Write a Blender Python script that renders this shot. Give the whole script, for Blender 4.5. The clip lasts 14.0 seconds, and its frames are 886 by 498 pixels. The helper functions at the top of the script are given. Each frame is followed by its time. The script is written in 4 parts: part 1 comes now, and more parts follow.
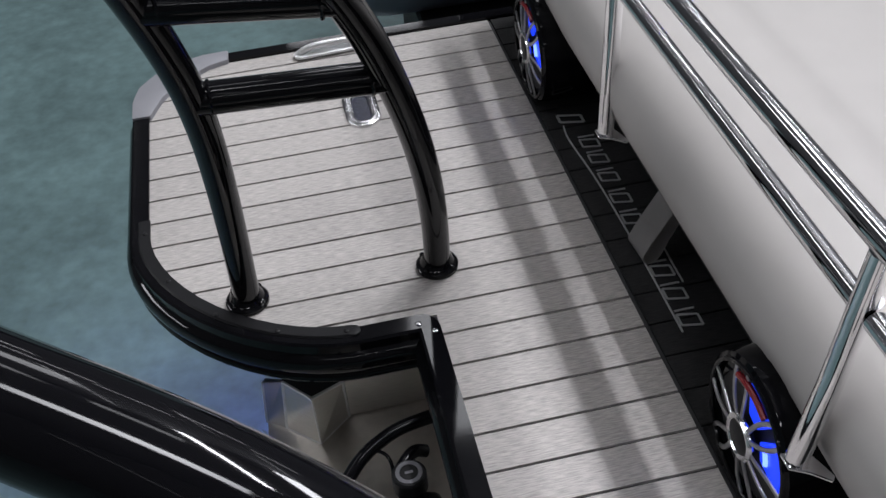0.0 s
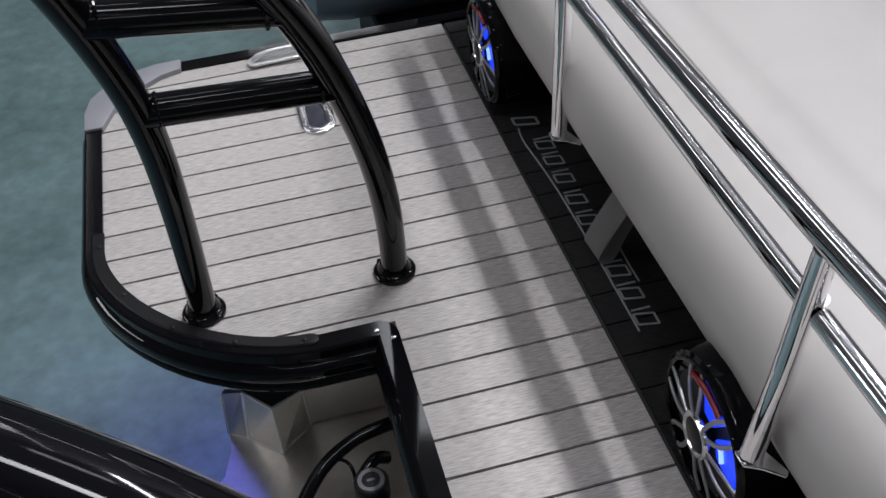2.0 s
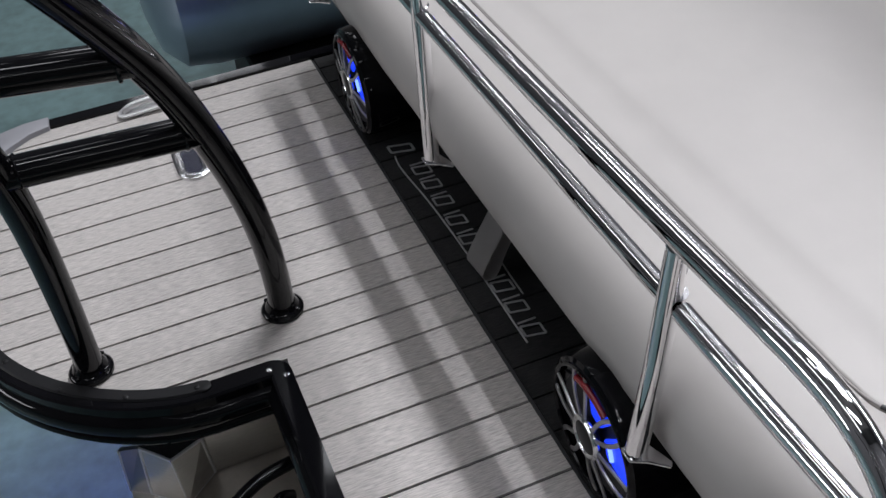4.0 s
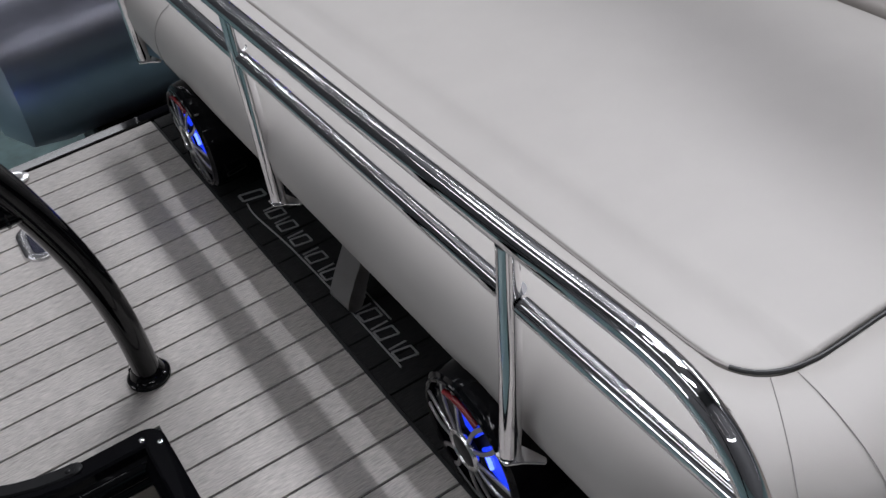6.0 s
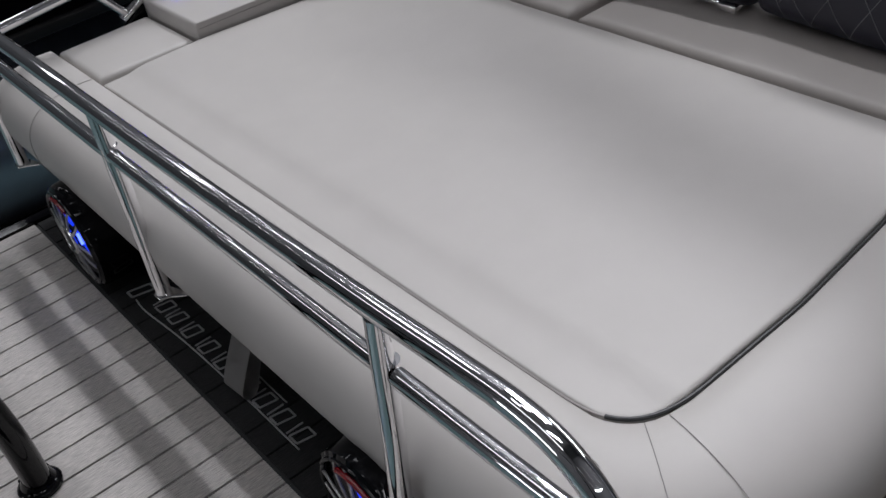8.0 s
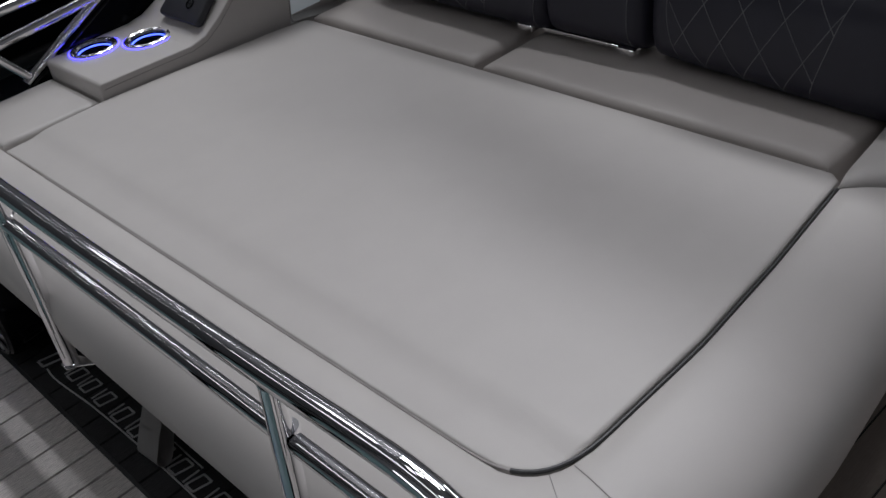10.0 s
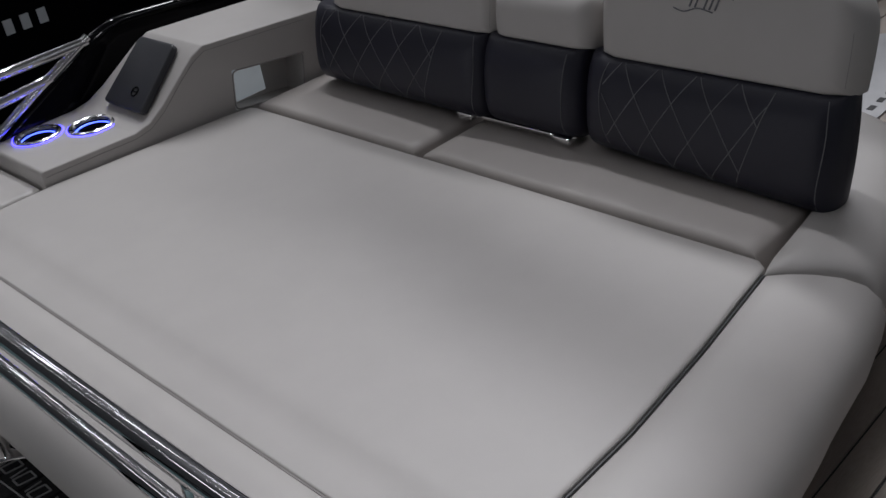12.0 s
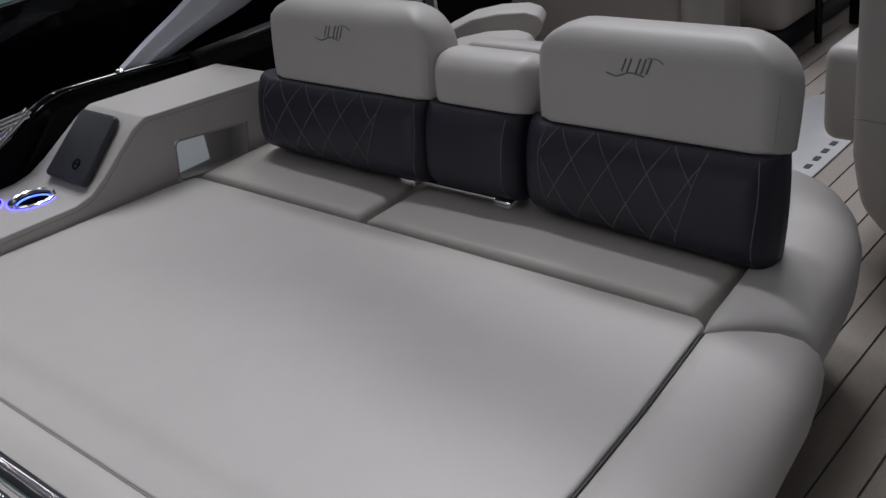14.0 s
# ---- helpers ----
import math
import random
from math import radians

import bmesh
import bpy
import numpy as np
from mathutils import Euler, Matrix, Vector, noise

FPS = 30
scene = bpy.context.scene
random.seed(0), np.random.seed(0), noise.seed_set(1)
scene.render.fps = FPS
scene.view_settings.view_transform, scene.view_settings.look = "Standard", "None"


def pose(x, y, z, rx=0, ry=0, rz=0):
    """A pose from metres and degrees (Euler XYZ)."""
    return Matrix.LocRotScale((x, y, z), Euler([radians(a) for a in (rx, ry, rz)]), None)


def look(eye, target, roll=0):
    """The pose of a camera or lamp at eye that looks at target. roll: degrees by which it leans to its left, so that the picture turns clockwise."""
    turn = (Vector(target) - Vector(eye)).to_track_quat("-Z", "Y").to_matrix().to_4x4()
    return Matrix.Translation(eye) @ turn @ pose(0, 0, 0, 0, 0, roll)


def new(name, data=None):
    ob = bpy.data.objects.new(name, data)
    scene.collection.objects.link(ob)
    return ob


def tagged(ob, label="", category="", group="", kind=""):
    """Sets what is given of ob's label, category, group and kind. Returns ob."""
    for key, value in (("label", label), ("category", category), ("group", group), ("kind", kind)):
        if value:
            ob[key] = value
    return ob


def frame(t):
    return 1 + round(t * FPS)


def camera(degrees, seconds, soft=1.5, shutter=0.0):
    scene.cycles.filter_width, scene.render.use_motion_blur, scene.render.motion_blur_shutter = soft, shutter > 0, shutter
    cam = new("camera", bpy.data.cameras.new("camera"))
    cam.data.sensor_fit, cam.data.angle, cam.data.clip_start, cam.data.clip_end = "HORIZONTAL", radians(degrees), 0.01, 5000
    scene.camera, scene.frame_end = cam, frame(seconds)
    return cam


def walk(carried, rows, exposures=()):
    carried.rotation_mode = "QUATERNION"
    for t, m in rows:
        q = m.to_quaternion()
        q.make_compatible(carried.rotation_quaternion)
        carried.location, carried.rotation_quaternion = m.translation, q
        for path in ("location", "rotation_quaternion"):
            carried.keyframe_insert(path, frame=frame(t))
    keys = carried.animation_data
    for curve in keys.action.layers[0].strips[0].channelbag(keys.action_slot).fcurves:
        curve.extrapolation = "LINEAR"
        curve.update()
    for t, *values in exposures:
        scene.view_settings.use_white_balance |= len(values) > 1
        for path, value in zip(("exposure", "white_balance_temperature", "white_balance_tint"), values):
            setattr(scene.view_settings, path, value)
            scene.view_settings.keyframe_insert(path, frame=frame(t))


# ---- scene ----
cam = camera(47.2, 14.0)
PATH = [
    (0, (-0.438, -0.695, 1.076), (-0.202, 0.781, -0.253), -4.8),
    (0.5, (-0.435, -0.694, 1.075), (-0.191, 0.771, -0.264), -4.5),
    (1, (-0.436, -0.693, 1.077), (-0.185, 0.773, -0.261), -4.5),
    (1.5, (-0.432, -0.695, 1.082), (-0.153, 0.769, -0.251), -4.3),
    (2, (-0.422, -0.694, 1.08), (-0.122, 0.767, -0.251), -4.6),
    (2.5, (-0.415, -0.702, 1.085), (-0.074, 0.759, -0.237), -4.4),
    (3, (-0.405, -0.708, 1.091), (-0.017, 0.747, -0.226), -4.9),
    (3.5, (-0.4, -0.713, 1.092), (0.038, 0.734, -0.217), -5.1),
    (6, (-0.34, -0.751, 1.067), (0.349, 0.634, -0.201), -9.9),
    (6.5, (-0.33, -0.761, 1.066), (0.415, 0.618, -0.177), -10.5),
    (7, (-0.325, -0.773, 1.066), (0.479, 0.598, -0.149), -10.6),
    (9.5, (-0.273, -0.808, 1.073), (0.694, 0.516, -0.073), -11.3),
    (10, (-0.261, -0.813, 1.073), (0.743, 0.495, -0.058), -11.1),
    (10.5, (-0.243, -0.825, 1.075), (0.796, 0.48, -0.028), -10.5),
    (11, (-0.243, -0.828, 1.085), (0.841, 0.461, 0.006), -10.1),
    (11.5, (-0.238, -0.834, 1.088), (0.872, 0.458, 0.041), -9.9),
    (12, (-0.236, -0.838, 1.091), (0.894, 0.459, 0.069), -9.6),
    (12.5, (-0.234, -0.842, 1.09), (0.909, 0.463, 0.095), -9.8),
    (13, (-0.234, -0.846, 1.087), (0.929, 0.462, 0.119), -9.7),
    (13.5, (-0.228, -0.85, 1.088), (0.965, 0.45, 0.147), -9.4),
    (14, (-0.221, -0.855, 1.087), (1.022, 0.412, 0.165), -9.3),
]
walk(cam, [(t, look(eye, target, roll)) for t, eye, target, roll in PATH],
     [(0, 0.02), (3.5, -0.04), (6.5, -0.3), (9.5, -0.7), (10.5, -0.94), (12, -0.77), (14, -0.63)])

# ---- world and lamps ----
world = bpy.data.worlds.new("showroom_air")
scene.world = world
world.use_nodes = True
world.node_tree.nodes["Background"].inputs[0].default_value = (0.75, 0.8, 0.9, 1)
world.node_tree.nodes["Background"].inputs[1].default_value = 0.035
scene.view_settings.exposure = 0.0


def area_lamp(name, eye, target, sx, sy, watts, colour=(1, 0.97, 0.93)):
    d = bpy.data.lights.new(name, "AREA")
    d.shape, d.size, d.size_y, d.energy, d.color = "RECTANGLE", sx, sy, watts, colour
    ob = new(name, d)
    ob.matrix_world = look(eye, target)
    return ob


COOL = (0.985, 1.0, 1.06)
# the long roof strip over the bow, across the boat, casts the crisp shadows of what lies along it
key = area_lamp("roof_strip_light", (7.0, 7.4, 22.0), (0.3, 0.6, 0.3), 0.6, 10.6, 2150, COOL)
key.matrix_world = pose(7.0, 7.4, 22.0, -12, 17.5, 0)
# a broad roof panel further forward shades the seat behind the backrests
panel_lamp = area_lamp("roof_panel_light", (13.0, 7.4, 19.0), (0.3, 0.6, 0.3), 2.0, 10.6, 2900, COOL)
panel_lamp.matrix_world = pose(13.0, 7.4, 19.0, -12, 33.5, 0)
# a lit roof panel astern gives the polished rails their broad bright lines
stern_panel = area_lamp("stern_panel_light", (-3.4, 3.0, 6.2), (0.0, 0.5, 0.4), 0.6, 10.0, 42, COOL)
stern_panel.matrix_world = pose(-3.4, 3.0, 6.2, 0, -30, 0)
# unseen low light added beyond the bow, raking over the backrests
area_lamp("bow_fill_light", (9.2, -0.3, 5.5), (0.3, 0.4, 0.3), 5.4, 1.0, 170, COOL)
# rows of tubes under the roof
LAMPS = [("tube_light", x, y, 5.4, 0.05, 2.4, 2.6) for x in (-2.4, 0.6, 3.4) for y in (4.0, 8.5)]
LAMPS += [("tube_light", x, -4.2, 4.6, 0.04, 2.4, 0.7) for x in (-3.2, -0.6, 3.0)]
for nm, x, y, z, wide_, long_, watts in LAMPS:
    strip = area_lamp(nm, (x, y, z), (0, 0, 0), wide_, long_, watts, COOL)
    strip.matrix_world = pose(x, y, z, math.degrees(math.atan2(0.4 - y, z)) * 0.7, math.degrees(math.atan2(x - 0.3, z)) * 0.7, 0)
area_lamp("stern_tube_light", (-0.6, -3.6, 2.9), (-0.5, 0.0, 0.6), 3.2, 0.08, 8, COOL)
# Unseen broad panel, added so the polished steel has something pale to reflect.
area_lamp("chrome_fill_light", (-0.5, 2.0, 10.0), (-0.5, 2.0, 0.0), 12.0, 10.0, 16, COOL)
overhead = area_lamp("overhead_tube_light", (-0.62, -0.72, 4.6), (-0.6, -0.7, 0.0), 1.5, 0.4, 4, COOL)
overhead.matrix_world = pose(-0.62, -0.72, 4.6, 0, 0, -34)
overhead.data.spread = radians(50)
for x, y in ((-0.62, 1.75), (0.25, 1.3)):
    area_lamp("short_tube_light", (x, y, 5.0), (-0.3, 0.2, 0.0), 0.7, 0.30, 3.5, COOL)
# high bay lamps along the far side of the hall
for x, z, watts in ((0.4, 4.6, 6), (1.3, 6.3, 7), (2.9, 7.4, 7), (4.2, 5.4, 6), (6.5, 7.0, 7)):
    area_lamp("high_bay_light", (x, 9.6, z), (0.2, 0.3, 0.4), 1.5, 0.18, watts, COOL)
area_lamp("high_bay_light", (1.25, 9.6, 10.6), (-0.3, 0.2, 0.0), 1.3, 2.0, 60, COOL)
# unseen low broad strip, added behind the stern to light faces that look aft
area_lamp("aft_fill_strip", (-4.4, 1.4, 0.8), (0.9, 0.5, 0.30), 2.2, 0.4, 22, COOL)
glow = area_lamp("under_deck_light", (-0.50, 0.62, -0.12), (-0.72, 0.66, -0.8), 0.3, 0.2, 3.2, (0.17, 0.2, 1.0))
glow.data.spread = radians(125)

# ---- materials ----


def mat(name, colour, rough=0.5, metal=0.0, vary=0.08, scale=30.0, bump=0.0, bump_scale=400.0, coat=0.0, emit=None, power=0.0, spec=0.5, stretch=None, random_amount=0.0, tight=0.4, cloud=1.0):
    m = bpy.data.materials.new(name)
    m.use_nodes = True
    t = m.node_tree
    b = t.nodes["Principled BSDF"]
    L = t.links.new
    b.inputs["Roughness"].default_value = rough
    b.inputs["Metallic"].default_value = metal
    b.inputs["Coat Weight"].default_value = coat
    b.inputs["Specular IOR Level"].default_value = spec
    b.inputs["Base Color"].default_value = (*colour, 1)
    tc = t.nodes.new("ShaderNodeTexCoord")
    vec = tc.outputs["Object"]
    if stretch:
        mp = t.nodes.new("ShaderNodeMapping")
        mp.inputs["Scale"].default_value = stretch
        L(vec, mp.inputs["Vector"])
        vec = mp.outputs["Vector"]
    if vary:
        n1 = t.nodes.new("ShaderNodeTexNoise")
        n1.inputs["Scale"].default_value = scale
        n1.inputs["Detail"].default_value = 6
        L(vec, n1.inputs["Vector"])
        n2 = t.nodes.new("ShaderNodeTexNoise")
        n2.inputs["Scale"].default_value = scale * 0.12
        n2.inputs["Detail"].default_value = 3
        L(tc.outputs["Object"], n2.inputs["Vector"])
        even = t.nodes.new("ShaderNodeMath")
        even.operation = "MULTIPLY_ADD"
        L(n2.outputs["Fac"], even.inputs[0])
        even.inputs[1].default_value = cloud
        even.inputs[2].default_value = 0.5 - 0.5 * cloud
        add = t.nodes.new("ShaderNodeMath")
        add.operation = "ADD"
        L(n1.outputs["Fac"], add.inputs[0])
        L(even.outputs[0], add.inputs[1])
        src = add.outputs[0]
        if random_amount:
            oi = t.nodes.new("ShaderNodeObjectInfo")
            ma = t.nodes.new("ShaderNodeMath")
            ma.operation = "MULTIPLY_ADD"
            L(oi.outputs["Random"], ma.inputs[0])
            ma.inputs[1].default_value = random_amount
            L(src, ma.inputs[2])
            src = ma.outputs[0]
        mr = t.nodes.new("ShaderNodeMapRange")
        L(src, mr.inputs["Value"])
        mr.inputs["From Min"].default_value = 1 - tight
        mr.inputs["From Max"].default_value = 1 + tight
        mx = t.nodes.new("ShaderNodeMix")
        mx.data_type = "RGBA"
        L(mr.outputs["Result"], mx.inputs["Factor"])
        hi = [min(1, c * (1 + vary)) for c in colour]
        mx.inputs["A"].default_value = (*[c * (1 - vary) for c in colour], 1)
        mx.inputs["B"].default_value = (*hi, 1)
        L(mx.outputs["Result"], b.inputs["Base Color"])
        rr = t.nodes.new("ShaderNodeMapRange")
        L(n2.outputs["Fac"], rr.inputs["Value"])
        rr.inputs["To Min"].default_value = rough * 0.85
        rr.inputs["To Max"].default_value = min(1, rough * 1.15)
        L(rr.outputs["Result"], b.inputs["Roughness"])
    if bump:
        n3 = t.nodes.new("ShaderNodeTexNoise")
        n3.inputs["Scale"].default_value = bump_scale
        n3.inputs["Detail"].default_value = 3
        L(vec, n3.inputs["Vector"])
        bp = t.nodes.new("ShaderNodeBump")
        bp.inputs["Strength"].default_value = bump
        bp.inputs["Distance"].default_value = 0.001
        L(n3.outputs["Fac"], bp.inputs["Height"])
        L(bp.outputs["Normal"], b.inputs["Normal"])
    if emit:
        b.inputs["Emission Color"].default_value = (*emit, 1)
        b.inputs["Emission Strength"].default_value = power
    return m


M_VINYL = mat("cream_vinyl", (0.50, 0.475, 0.455), 0.48, vary=0.04, scale=14, bump=0.12, bump_scale=900)
M_VINYL_WARM = mat("warm_grey_vinyl", (0.46, 0.425, 0.40), 0.5, vary=0.04, scale=14, bump=0.12, bump_scale=900)
M_NAVY = mat("navy_vinyl", (0.018, 0.0175, 0.030), 0.46, vary=0.12, scale=20, bump=0.15, bump_scale=900)
M_PIPING = mat("charcoal_piping", (0.03, 0.03, 0.032), 0.45, vary=0.1)
M_STITCH = mat("grey_thread", (0.17, 0.17, 0.18), 0.7, vary=0.1)
M_SEAM = mat("vinyl_seam", (0.34, 0.32, 0.31), 0.6, vary=0.1)
M_TEAK = mat("grey_teak_vinyl", (0.42, 0.395, 0.375), 0.6, vary=0.32, scale=22, stretch=(2.4, 26, 2), bump=0.6, bump_scale=40, random_amount=0.05, tight=0.19, cloud=0.25)
M_DARKTEAK = mat("charcoal_teak_vinyl", (0.021, 0.021, 0.0215), 0.68, vary=0.5, scale=18, stretch=(3, 30, 3), bump=0.4, bump_scale=60, spec=0.22, tight=0.24)
M_CABINTEAK = mat("taupe_teak_vinyl", (0.27, 0.232, 0.203), 0.6, vary=0.2, scale=18, stretch=(3, 26, 3), bump=0.3, bump_scale=60, random_amount=0.12)
M_GROOVE = mat("black_caulk", (0.025, 0.025, 0.027), 0.6, vary=0.1)
M_BLACK = mat("black_gloss_coat", (0.004, 0.004, 0.005), 0.06, vary=0.1, spec=0.24)
M_BLACKPANEL = mat("black_gloss_panel", (0.004, 0.004, 0.005), 0.03, vary=0.1, spec=0.12)
M_BLACKSATIN = mat("black_satin_plastic", (0.010, 0.010, 0.011), 0.42, vary=0.15, spec=0.18)
M_BLACKMATT = mat("black_matt", (0.008, 0.008, 0.009), 0.6, vary=0.2)
M_CHROME = mat("polished_steel", (0.88, 0.87, 0.88), 0.045, metal=1.0, vary=0.03)
M_STEEL = mat("satin_steel", (0.75, 0.75, 0.76), 0.18, metal=1.0, vary=0.05)
M_SPOKE = mat("dark_satin_steel", (0.40, 0.40, 0.41), 0.34, metal=1.0, vary=0.08)
M_ALU = mat("brushed_aluminium", (0.70, 0.67, 0.63), 0.42, metal=1.0, vary=0.12, scale=60, stretch=(1, 1, 8))
M_GREYPLASTIC = mat("light_grey_plastic", (0.25, 0.25, 0.27), 0.45, vary=0.06)
M_SILVER = mat("silver_paint", (0.34, 0.34, 0.35), 0.4, metal=0.0, vary=0.08)
M_FLOOR = mat("teal_epoxy_floor", (0.095, 0.150, 0.152), 0.36, vary=0.30, scale=22, bump=0.15, bump_scale=60, tight=0.3)
M_WALL = mat("showroom_wall", (0.13, 0.13, 0.137), 0.7, vary=0.2, scale=2)
M_CEIL = mat("showroom_ceiling", (0.10, 0.10, 0.10), 0.8, vary=0.1, scale=2)
M_STRAP = mat("grey_webbing", (0.40, 0.39, 0.385), 0.75, vary=0.08, scale=40, bump=0.5, bump_scale=1200)
M_BLUE = mat("blue_led_lens", (0.02, 0.04, 0.5), 0.15, vary=0, emit=(0.012, 0.05, 1.0), power=1.1)
M_BLUEPALE = mat("blue_led_core", (0.2, 0.4, 0.9), 0.15, vary=0, emit=(0.07, 0.12, 1.0), power=5)
M_HALO = mat("violet_blue_led_line", (0.05, 0.05, 0.6), 0.3, vary=0, emit=(0.06, 0.05, 1.0), power=11)
M_RED = mat("red_lens", (0.22, 0.01, 0.015), 0.2, vary=0.1)
M_LABEL = mat("dark_grey_print", (0.15, 0.15, 0.165), 0.5, vary=0.05)
M_WHITE = mat("white_gelcoat", (0.72, 0.72, 0.73), 0.25, vary=0.03)
M_HATCH = mat("pale_grey_hatch", (0.40, 0.40, 0.41), 0.4, vary=0.08, scale=20)
# Weak emission added to brighten the pocket panel; no lamp stands behind it.
M_PANEL = mat("pale_panel_added_glow", (0.6, 0.64, 0.68), 0.4, vary=0.05, emit=(0.80, 0.88, 0.95), power=0.22)
M_LAVENDER = mat("satin_silver_tower", (0.76, 0.78, 0.87), 0.26, vary=0.04, coat=0.6)
M_DARKLID = mat("charcoal_lid", (0.035, 0.036, 0.042), 0.42, vary=0.12, bump=0.2, bump_scale=700)
M_WELLBLUE = mat("dark_blue_well", (0.012, 0.014, 0.035), 0.25, vary=0.2)
M_WELD = mat("bright_weld_metal", (0.88, 0.88, 0.88), 0.3, metal=0.7, vary=0.1, bump=0.5, bump_scale=500)
M_TUBE = mat("brushed_pontoon", (0.48, 0.49, 0.58), 0.30, metal=1.0, vary=0.15, scale=8)

# ---- mesh helpers ----


def finish(bm, smooth=35):
    bmesh.ops.recalc_face_normals(bm, faces=bm.faces[:])
    for f in bm.faces:
        f.smooth = True
    for e in bm.edges:
        if len(e.link_faces) == 2 and e.calc_face_angle(0) > radians(smooth):
            e.smooth = False


def part(name, bm, material, parent=None, label="", at=None, smooth=35):
    finish(bm, smooth)
    me = bpy.data.meshes.new(name)
    bm.to_mesh(me)
    bm.free()
    me.materials.append(material)
    ob = new(name, me)
    if parent:
        ob.parent = parent
    if at:
        ob.matrix_basis = at
    if label:
        tagged(ob, label)
    return ob


def thing(name, label, category, at=None, group="", kind=""):
    ob = new(name)
    ob.empty_display_size = 0.05
    if at:
        ob.matrix_basis = at
    return tagged(ob, label, category, group, kind)


def spline(points, steps=8, closed=False):
    """A smooth line through the points (Catmull-Rom)."""
    p = [Vector(q) for q in points]
    n, out = len(p), []
    for i in range(n if closed else n - 1):
        a, b, c, d = (p[(i + k) % n] if closed else p[min(max(i + k, 0), n - 1)] for k in (-1, 0, 1, 2))
        for s in range(steps):
            u = s / steps
            out.append(0.5 * (2 * b + (c - a) * u + (2 * a - 5 * b + 4 * c - d) * u * u + (3 * b - a - 3 * c + d) * u**3))
    if not closed:
        out.append(p[-1])
    return out


def eased(line, passes):
    """Takes the kinks out of a dense line and leaves its ends."""
    p = [Vector(q) for q in line]
    for _ in range(passes):
        p = [p[0]] + [(p[i - 1] + 2 * p[i] + p[i + 1]) / 4 for i in range(1, len(p) - 1)] + [p[-1]]
    return p


def sweep(bm, line, profile, closed=False, up=Vector((0, 0, 1)), cap=True):
    """Sweeps a closed profile (side, up) along a line."""
    line = [Vector(q) for q in line]
    rings, n = [], len(line)
    for i, q in enumerate(line):
        if closed:
            d = line[(i + 1) % n] - line[i - 1]
        else:
            d = line[min(i + 1, n - 1)] - line[max(i - 1, 0)]
        d.normalize()
        side = d.cross(up)
        if side.length < 1e-4:
            side = d.cross(Vector((1, 0, 0)))
        side.normalize()
        top = side.cross(d)
        rings.append([bm.verts.new(q + side * a + top * b) for a, b in profile])
    k = len(profile)
    for i in range(n if closed else n - 1):
        r, s = rings[i], rings[(i + 1) % n]
        for j in range(k):
            bm.faces.new((r[j], r[(j + 1) % k], s[(j + 1) % k], s[j]))
    if cap and not closed:
        bm.faces.new(rings[0])
        bm.faces.new(rings[-1][::-1])
    return bm


def circle(r, n=16):
    return [(r * math.cos(2 * math.pi * i / n), r * math.sin(2 * math.pi * i / n)) for i in range(n)]


def tube(line, r, n=16, closed=False, bm=None):
    """A round tube with a frame carried along the line, so that it never twists."""
    bm = bm or bmesh.new()
    line = [Vector(q) for q in line]
    m = len(line)
    rings, side = [], None
    for i, q in enumerate(line):
        d = (line[(i + 1) % m] - line[i - 1]) if closed else (line[min(i + 1, m - 1)] - line[max(i - 1, 0)])
        d.normalize()
        if side is None:
            side = d.orthogonal().normalized()
        side = (side - d * side.dot(d)).normalized()
        top = d.cross(side)
        rings.append([bm.verts.new(q + side * a + top * b) for a, b in circle(r, n)])
    for i in range(m if closed else m - 1):
        a, b = rings[i], rings[(i + 1) % m]
        for j in range(n):
            bm.faces.new((a[j], a[(j + 1) % n], b[(j + 1) % n], b[j]))
    if not closed:
        bm.faces.new(rings[0][::-1])
        bm.faces.new(rings[-1])
    return bm


def prism(outline, axis, lo, hi, bevel=0.0, seg=3):
    """A flat outline drawn out along an axis ("x", "y" or "z"), with rounded edges."""
    bm = bmesh.new()
    place = {"x": lambda a, b, c: (c, a, b), "y": lambda a, b, c: (a, c, b), "z": lambda a, b, c: (a, b, c)}[axis]
    low = [bm.verts.new(place(a, b, lo)) for a, b in outline]
    top = [bm.verts.new(place(a, b, hi)) for a, b in outline]
    n = len(outline)
    bm.faces.new(low[::-1])
    bm.faces.new(top)
    for i in range(n):
        bm.faces.new((low[i], low[(i + 1) % n], top[(i + 1) % n], top[i]))
    bmesh.ops.recalc_face_normals(bm, faces=bm.faces[:])
    if bevel:
        edges = [e for e in bm.edges if e.calc_face_angle(0) > radians(25)]
        bmesh.ops.bevel(bm, geom=edges, offset=bevel, segments=seg, profile=0.5, affect="EDGES", clamp_overlap=True)
    return bm


def box(x0, x1, y0, y1, z0, z1, bevel=0.0, seg=3):
    return prism([(x0, y0), (x1, y0), (x1, y1), (x0, y1)], "z", z0, z1, bevel, seg)


def lathe(profile, n=24, bm=None):
    """A shape turned about z from (radius, height) pairs."""
    bm = bm or bmesh.new()
    rings = [[bm.verts.new((r * math.cos(2 * math.pi * i / n), r * math.sin(2 * math.pi * i / n), z)) for i in range(n)] for r, z in profile]
    for a, b in zip(rings, rings[1:]):
        for j in range(n):
            bm.faces.new((a[j], a[(j + 1) % n], b[(j + 1) % n], b[j]))
    bm.faces.new(rings[0][::-1])
    bm.faces.new(rings[-1])
    return bm


def bent(bm, fn):
    for v in bm.verts:
        v.co = Vector(fn(v.co))
    return bm


